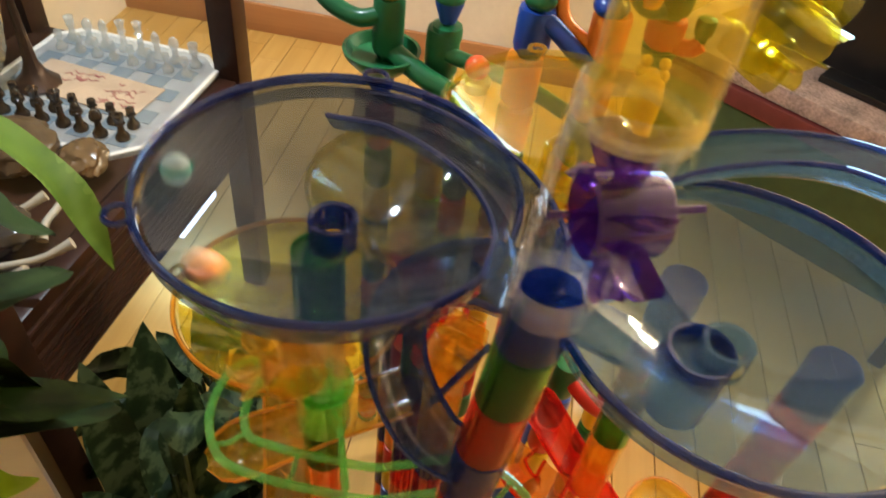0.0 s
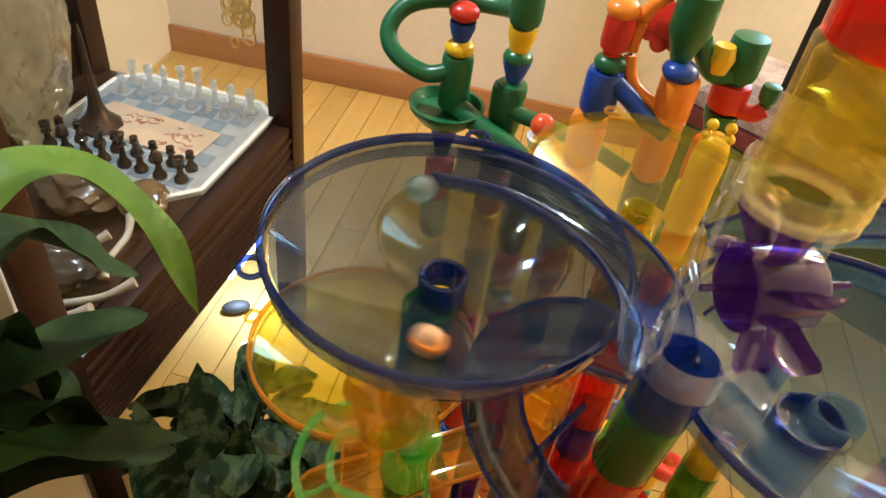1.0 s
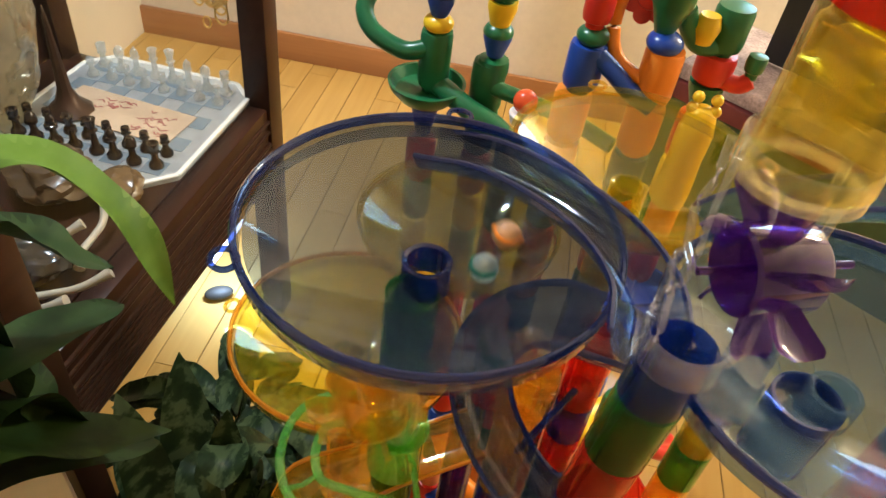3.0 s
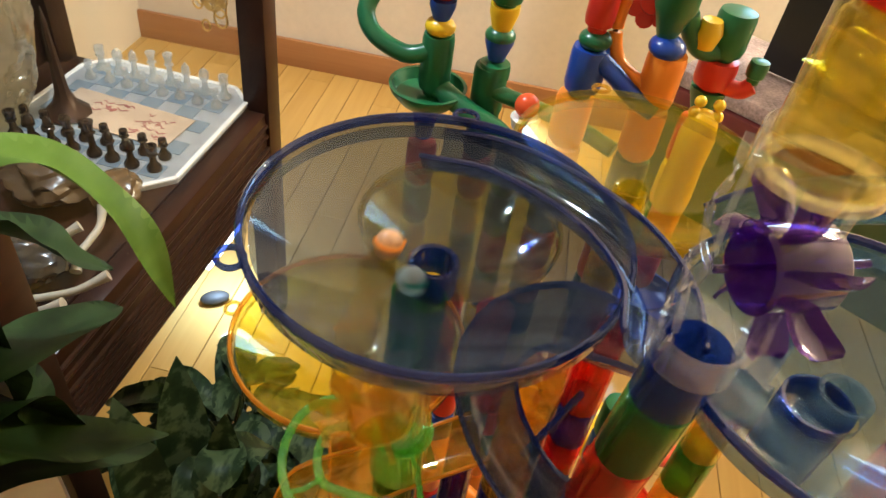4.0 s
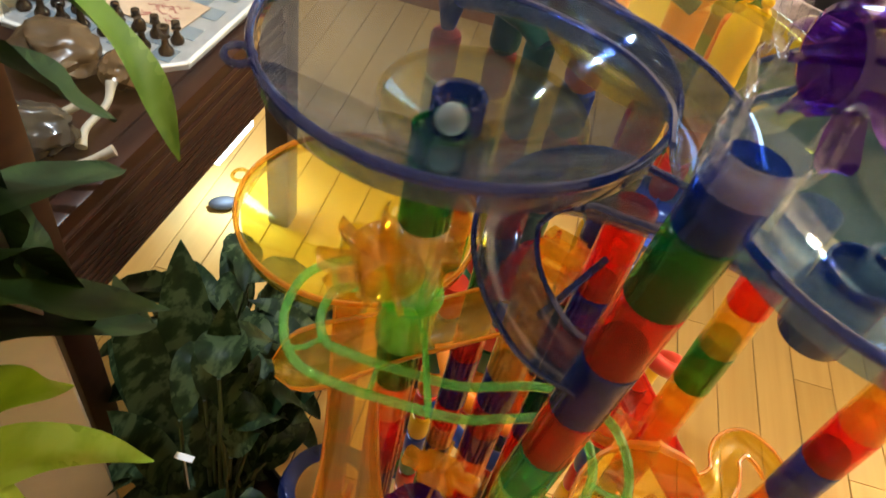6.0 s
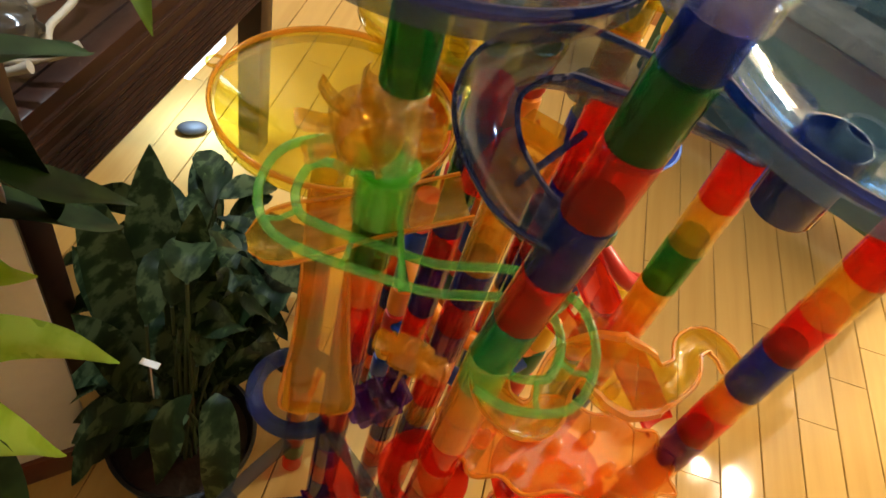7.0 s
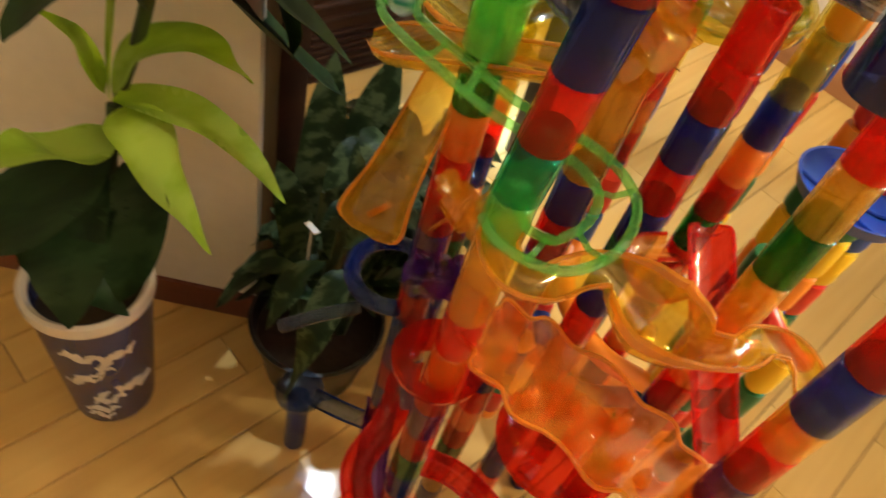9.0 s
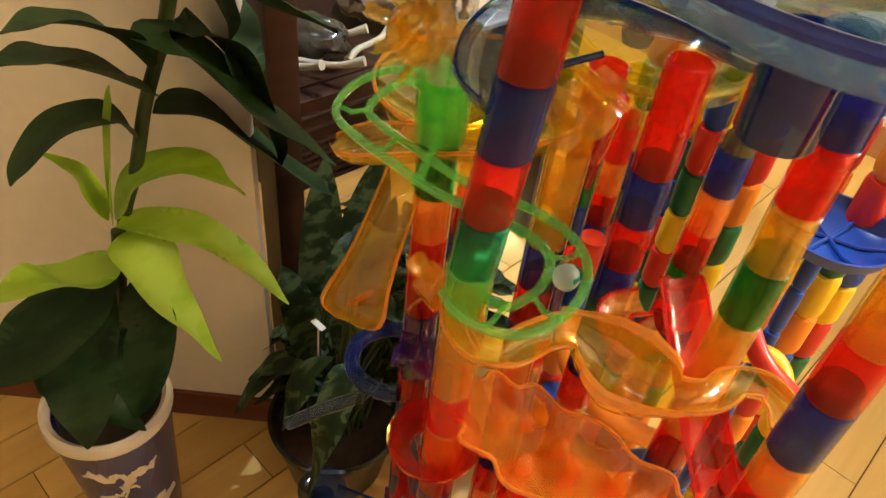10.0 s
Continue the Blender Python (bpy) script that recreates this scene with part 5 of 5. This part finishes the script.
part("seat", boxes(((0.0, 0.0, 0.31), (0.75, 0.32, 0.35)), bevel=0.012), FABRIC, bench)
for x in (0.03, 0.69):
    for y in (0.02, 0.27):
        part("foot", boxes(((x, y, -0.13), (x + 0.03, y + 0.03, 0.03))), DARK, bench)
tv = thing("black_box", "flat black screen standing on the bench against the wall", "screen", (0.37, 1.24, 0.481), turn=-34)
part("case", boxes(((0.0, 0.10, 0.012), (0.70, 0.14, 0.42)), bevel=0.006), BLACK, tv)
part("stand", boxes(((0.2, 0.05, 0), (0.45, 0.19, 0.014)), bevel=0.003), BLACK, tv)
peb = tagged(part("pebble", lathe([(0, 0)] + [(0.03 * math.cos(a), 0.012 + 0.012 * math.sin(a)) for a in np.linspace(-1.3, 1.4, 9)] + [(0, 0.024)], n=24), solid("grey_stone", (0.045, 0.04, 0.036), 0.6, 0.3, 40)), "smooth dark grey pebble on the floor by the cabinet", "stone")
peb.matrix_basis = pose(-0.60, 0.785, 0, 0, 0, 30) @ Matrix.Diagonal((1, 0.6, 1, 1))

# lit television on the far wall
tel = thing("television", "wall-mounted flat television with a bright bluish white picture", "television", (0.95, 1.82, 1.35))
part("bezel", boxes(((-0.44, -0.045, -0.26), (0.44, -0.004, 0.26)), bevel=0.006), BLACK, tel)
part("screen_glass", boxes(((-0.42, -0.049, -0.24), (0.42, -0.0455, 0.24))), glow("screen_glow", (0.48, 0.76, 1.0), 12.0), tel, "bright bluish white screen")

# ceiling lamp over the far corner
cl = thing("ceiling_lamp", "ceiling lamp with three warm frosted globes", "lamp", (1.42, 1.41, CEIL))
part("rose", lathe([(0, -0.03), (0.07, -0.03), (0.08, 0), (0, 0)], n=32), GOLD, cl)
WARM = glow("warm_globe", (1.0, 0.74, 0.45), 30.0)
for b in BULBS:
    o = Vector(b) - Vector((1.42, 1.41, CEIL))
    part("arm", sweep(smooth_path([Vector((0, 0, -0.02)), Vector((o.x * 0.5, o.y * 0.5, -0.15)), Vector((o.x, o.y, o.z + 0.05))], 5), circle(0.008, 8)), GOLD, cl)
    part("globe", lathe([(0, -0.03)] + [(0.03 * math.cos(a), 0.03 * math.sin(a)) for a in np.linspace(-1.4, 1.4, 11)] + [(0, 0.03)], (o.x, o.y, o.z + 0.01), 24), WARM, cl)

# ---- marbles ----
def marble(name, label, material, swirl=None):
    ob = part(name, lathe([(0, -0.008)] + [(0.008 * math.cos(a), 0.008 * math.sin(a)) for a in np.linspace(-1.45, 1.45, 17)] + [(0, 0.008)], n=28), material)
    tagged(ob, label, "marble", "rolling marbles")
    if swirl:
        part("swirl", sweep(smooth_path([Vector((-0.0078, 0.001, 0.002)), Vector((-0.003, 0.0075, 0.002)), Vector((0.004, 0.0068, 0.003)), Vector((0.0076, -0.001, 0.003))], 6), circle(0.0014, 6)), swirl, ob)
    return ob


CREAM = solid("cream_orange_marble", (0.80, 0.42, 0.22), 0.15, 0.35, 120)
GLASSM = clear_plastic("teal_glass_marble", (0.62, 0.72, 0.70), 0.4, 0.02, tint=(0.75, 0.88, 0.86))
m_orange = marble("marble", "cream and orange swirled marble rolling in the bowl", CREAM, O_ORANGE)
m_clear = marble("marble", "pale green glass marble rolling in the bowl", GLASSM, P_TEAL)


def bowl_height(r):
    """Height of a marble's centre on the blue bowl's inner face."""
    s = min(max((0.091 - r) / (0.091 - 0.013), 0), 1)
    return B1[2] - 0.004 - 0.036 * (1 - (1 - s) ** 1.7) * 0.9 - 0.0036 * s + 0.0085


def spin_rows(times, angles, radii, t0, t1):
    rows = []
    for t in np.arange(t0, t1 + 0.001, 1 / 15):
        a, r = radians(np.interp(t, times, angles)), float(np.interp(t, times, radii))
        rows.append((float(t), pose(B1[0] + r * math.cos(a), B1[1] + r * math.sin(a), bowl_height(r), 0, 0, math.degrees(a) * 0.8)))
    return rows


def motions():
    ta = (0, 0.2, 0.4, 0.6, 0.8, 1, 1.2, 1.4, 1.6, 1.8, 2, 2.2, 2.4, 2.5, 2.6, 2.7, 3.8, 3.9, 4, 4.1, 4.2, 4.3, 4.4, 4.5, 4.6, 4.7, 4.8, 4.9, 5, 5.1, 5.2)
    aa = (-117, -48, 18, 82, 143, 274, 320, 380, 476, 576, 674, 716, 800, 872, 936, 978, 1481, 1526, 1603, 1667, 1739, 1802, 1845, 1907, 1983, 2094, 2210, 2271, 2518, 2627, 2702)
    ra = (0.0799, 0.08, 0.0761, 0.08, 0.0585, 0.0583, 0.0789, 0.058, 0.0514, 0.0387, 0.059, 0.0611, 0.0381, 0.0344, 0.0426, 0.0454, 0.0499, 0.0324, 0.0268, 0.0237, 0.0222, 0.0279, 0.0296, 0.024, 0.0159, 0.0135, 0.0164, 0.0184, 0.0135, 0.0135, 0.012)
    rows = spin_rows(ta, aa, ra, 0, 5.2)
    turn = 2702 * 0.8
    rows += [(5.3, pose(-0.087, 0.080, 0.885, 0, 0, turn)), (5.6, pose(-0.090, 0.068, 0.83, 0, 0, turn)), (6.2, pose(-0.090, 0.068, 0.67, 0, 0, turn)), (7.2, pose(-0.090, 0.068, 0.35, 0, 0, turn)), (10.0, pose(-0.090, 0.068, 0.35, 0, 0, turn))]
    walk(m_orange, rows)
    tb = (0, 0.2, 0.4, 0.6, 0.8, 1, 1.2, 1.4, 1.6, 1.8, 2, 2.2, 2.4, 2.5, 2.6, 2.7, 3.8, 3.9, 4, 4.1, 4.2, 4.3, 4.4, 4.5, 4.6, 4.7, 4.8, 4.9, 5, 5.1, 5.2, 5.3, 5.5, 5.7, 6, 6.25)
    ab = (-172, -108, -54, 12, 66, 116, 253, 303, 358, 475, 564, 686, 740, 767, 831, 923, 1532, 1598, 1677, 1767, 1807, 1852, 1919, 1979, 2078, 2144, 2176, 2213, 2280, 2372, 2443, 2516, 2641, 2943, 3150, 3310)
    rb = (0.078, 0.08, 0.08, 0.0757, 0.0735, 0.0612, 0.0324, 0.08, 0.0498, 0.0486, 0.0351, 0.0506, 0.0534, 0.0465, 0.0267, 0.0319, 0.0242, 0.0214, 0.0158, 0.023, 0.0304, 0.0291, 0.0246, 0.0206, 0.0159, 0.0259, 0.0308, 0.0282, 0.0207, 0.0201, 0.0161, 0.0179, 0.0228, 0.019, 0.0145, 0.012)
    rows = spin_rows(tb, ab, rb, 0, 6.2)
    turn = 3278 * 0.8
    rows += [(6.4, pose(-0.087, 0.080, 0.885, 0, 0, turn)), (6.7, pose(-0.090, 0.068, 0.80, 0, 0, turn)), (6.95, pose(-0.091, 0.070, 0.752, 0, 0, turn))]
    along = ((7.1, 0.045), (7.3, 0.067), (7.5, 0.10), (8.0, 0.19), (8.3, 0.225), (8.5, 0.17), (8.8, 0.16), (9.0, 0.28), (9.2, 0.5), (9.35, 0.68), (9.5, 0.79), (9.7, 0.79), (10.0, 0.77))
    for t, u in along:
        f = u * (len(rp) - 1)
        i = int(f)
        p = rp[i].lerp(rp[min(i + 1, len(rp) - 1)], f - i)
        rows.append((t, pose(p.x, p.y, p.z + 0.007, 0, 0, turn + 60 * t)))
    walk(m_clear, rows)


# ---- floor boards ----
lengths = (0.62, 0.44, 0.81, 0.55, 0.70)
PW = 0.0785
board_meshes = {}


def board_mesh(l):
    if l not in board_meshes:
        bm = bmesh.new()
        w, h, e = PW / 2 - 0.0009, 0.0, 0.0012
        pts = [(-w, -0.004), (-w, -e), (-w + e, h), (w - e, h), (w, -e), (w, -0.004)]
        a = [bm.verts.new((x, 0.0008, z)) for x, z in pts]
        b = [bm.verts.new((x, l - 0.0008, z)) for x, z in pts]
        for i in range(5):
            bm.faces.new((a[i], a[i + 1], b[i + 1], b[i]))
        bm.faces.new(a[::-1]), bm.faces.new(b)
        bmesh.ops.recalc_face_normals(bm, faces=bm.faces)
        me = bpy.data.meshes.new("plank")
        bm.to_mesh(me)
        bm.free()
        me.materials.append(FLOOR)
        board_meshes[l] = me
    return board_meshes[l]


rng = random.Random(4)
near, far = 0, bmesh.new()
x = 0.685 - PW * 28
while x < X1:
    y = Y0 - rng.uniform(0, 0.6)
    while y < Y1:
        l = rng.choice(lengths)
        if y < Y0:
            l, y = l + y - Y0, Y0
        if y + l > Y1 or l not in lengths:
            l = round(max(min(l, Y1 - y), 0.02), 3)
        cx = x + PW / 2
        if -1.05 < cx < 1.6 and -0.6 < y + l and near < 300:
            ob = new("plank", board_mesh(l))
            ob.parent = floor
            ob.location = (cx, y, 0)
            near += 1
        else:
            box(far, (x + 0.0009, y + 0.0008, -0.004), (x + PW - 0.0009, min(y + l, Y1) - 0.0008, 0.0))
        y += l
    x += PW
rest = part("plank_field", far, FLOOR, floor, smooth=False)
tagged(rest, kind="stuff")
motions()
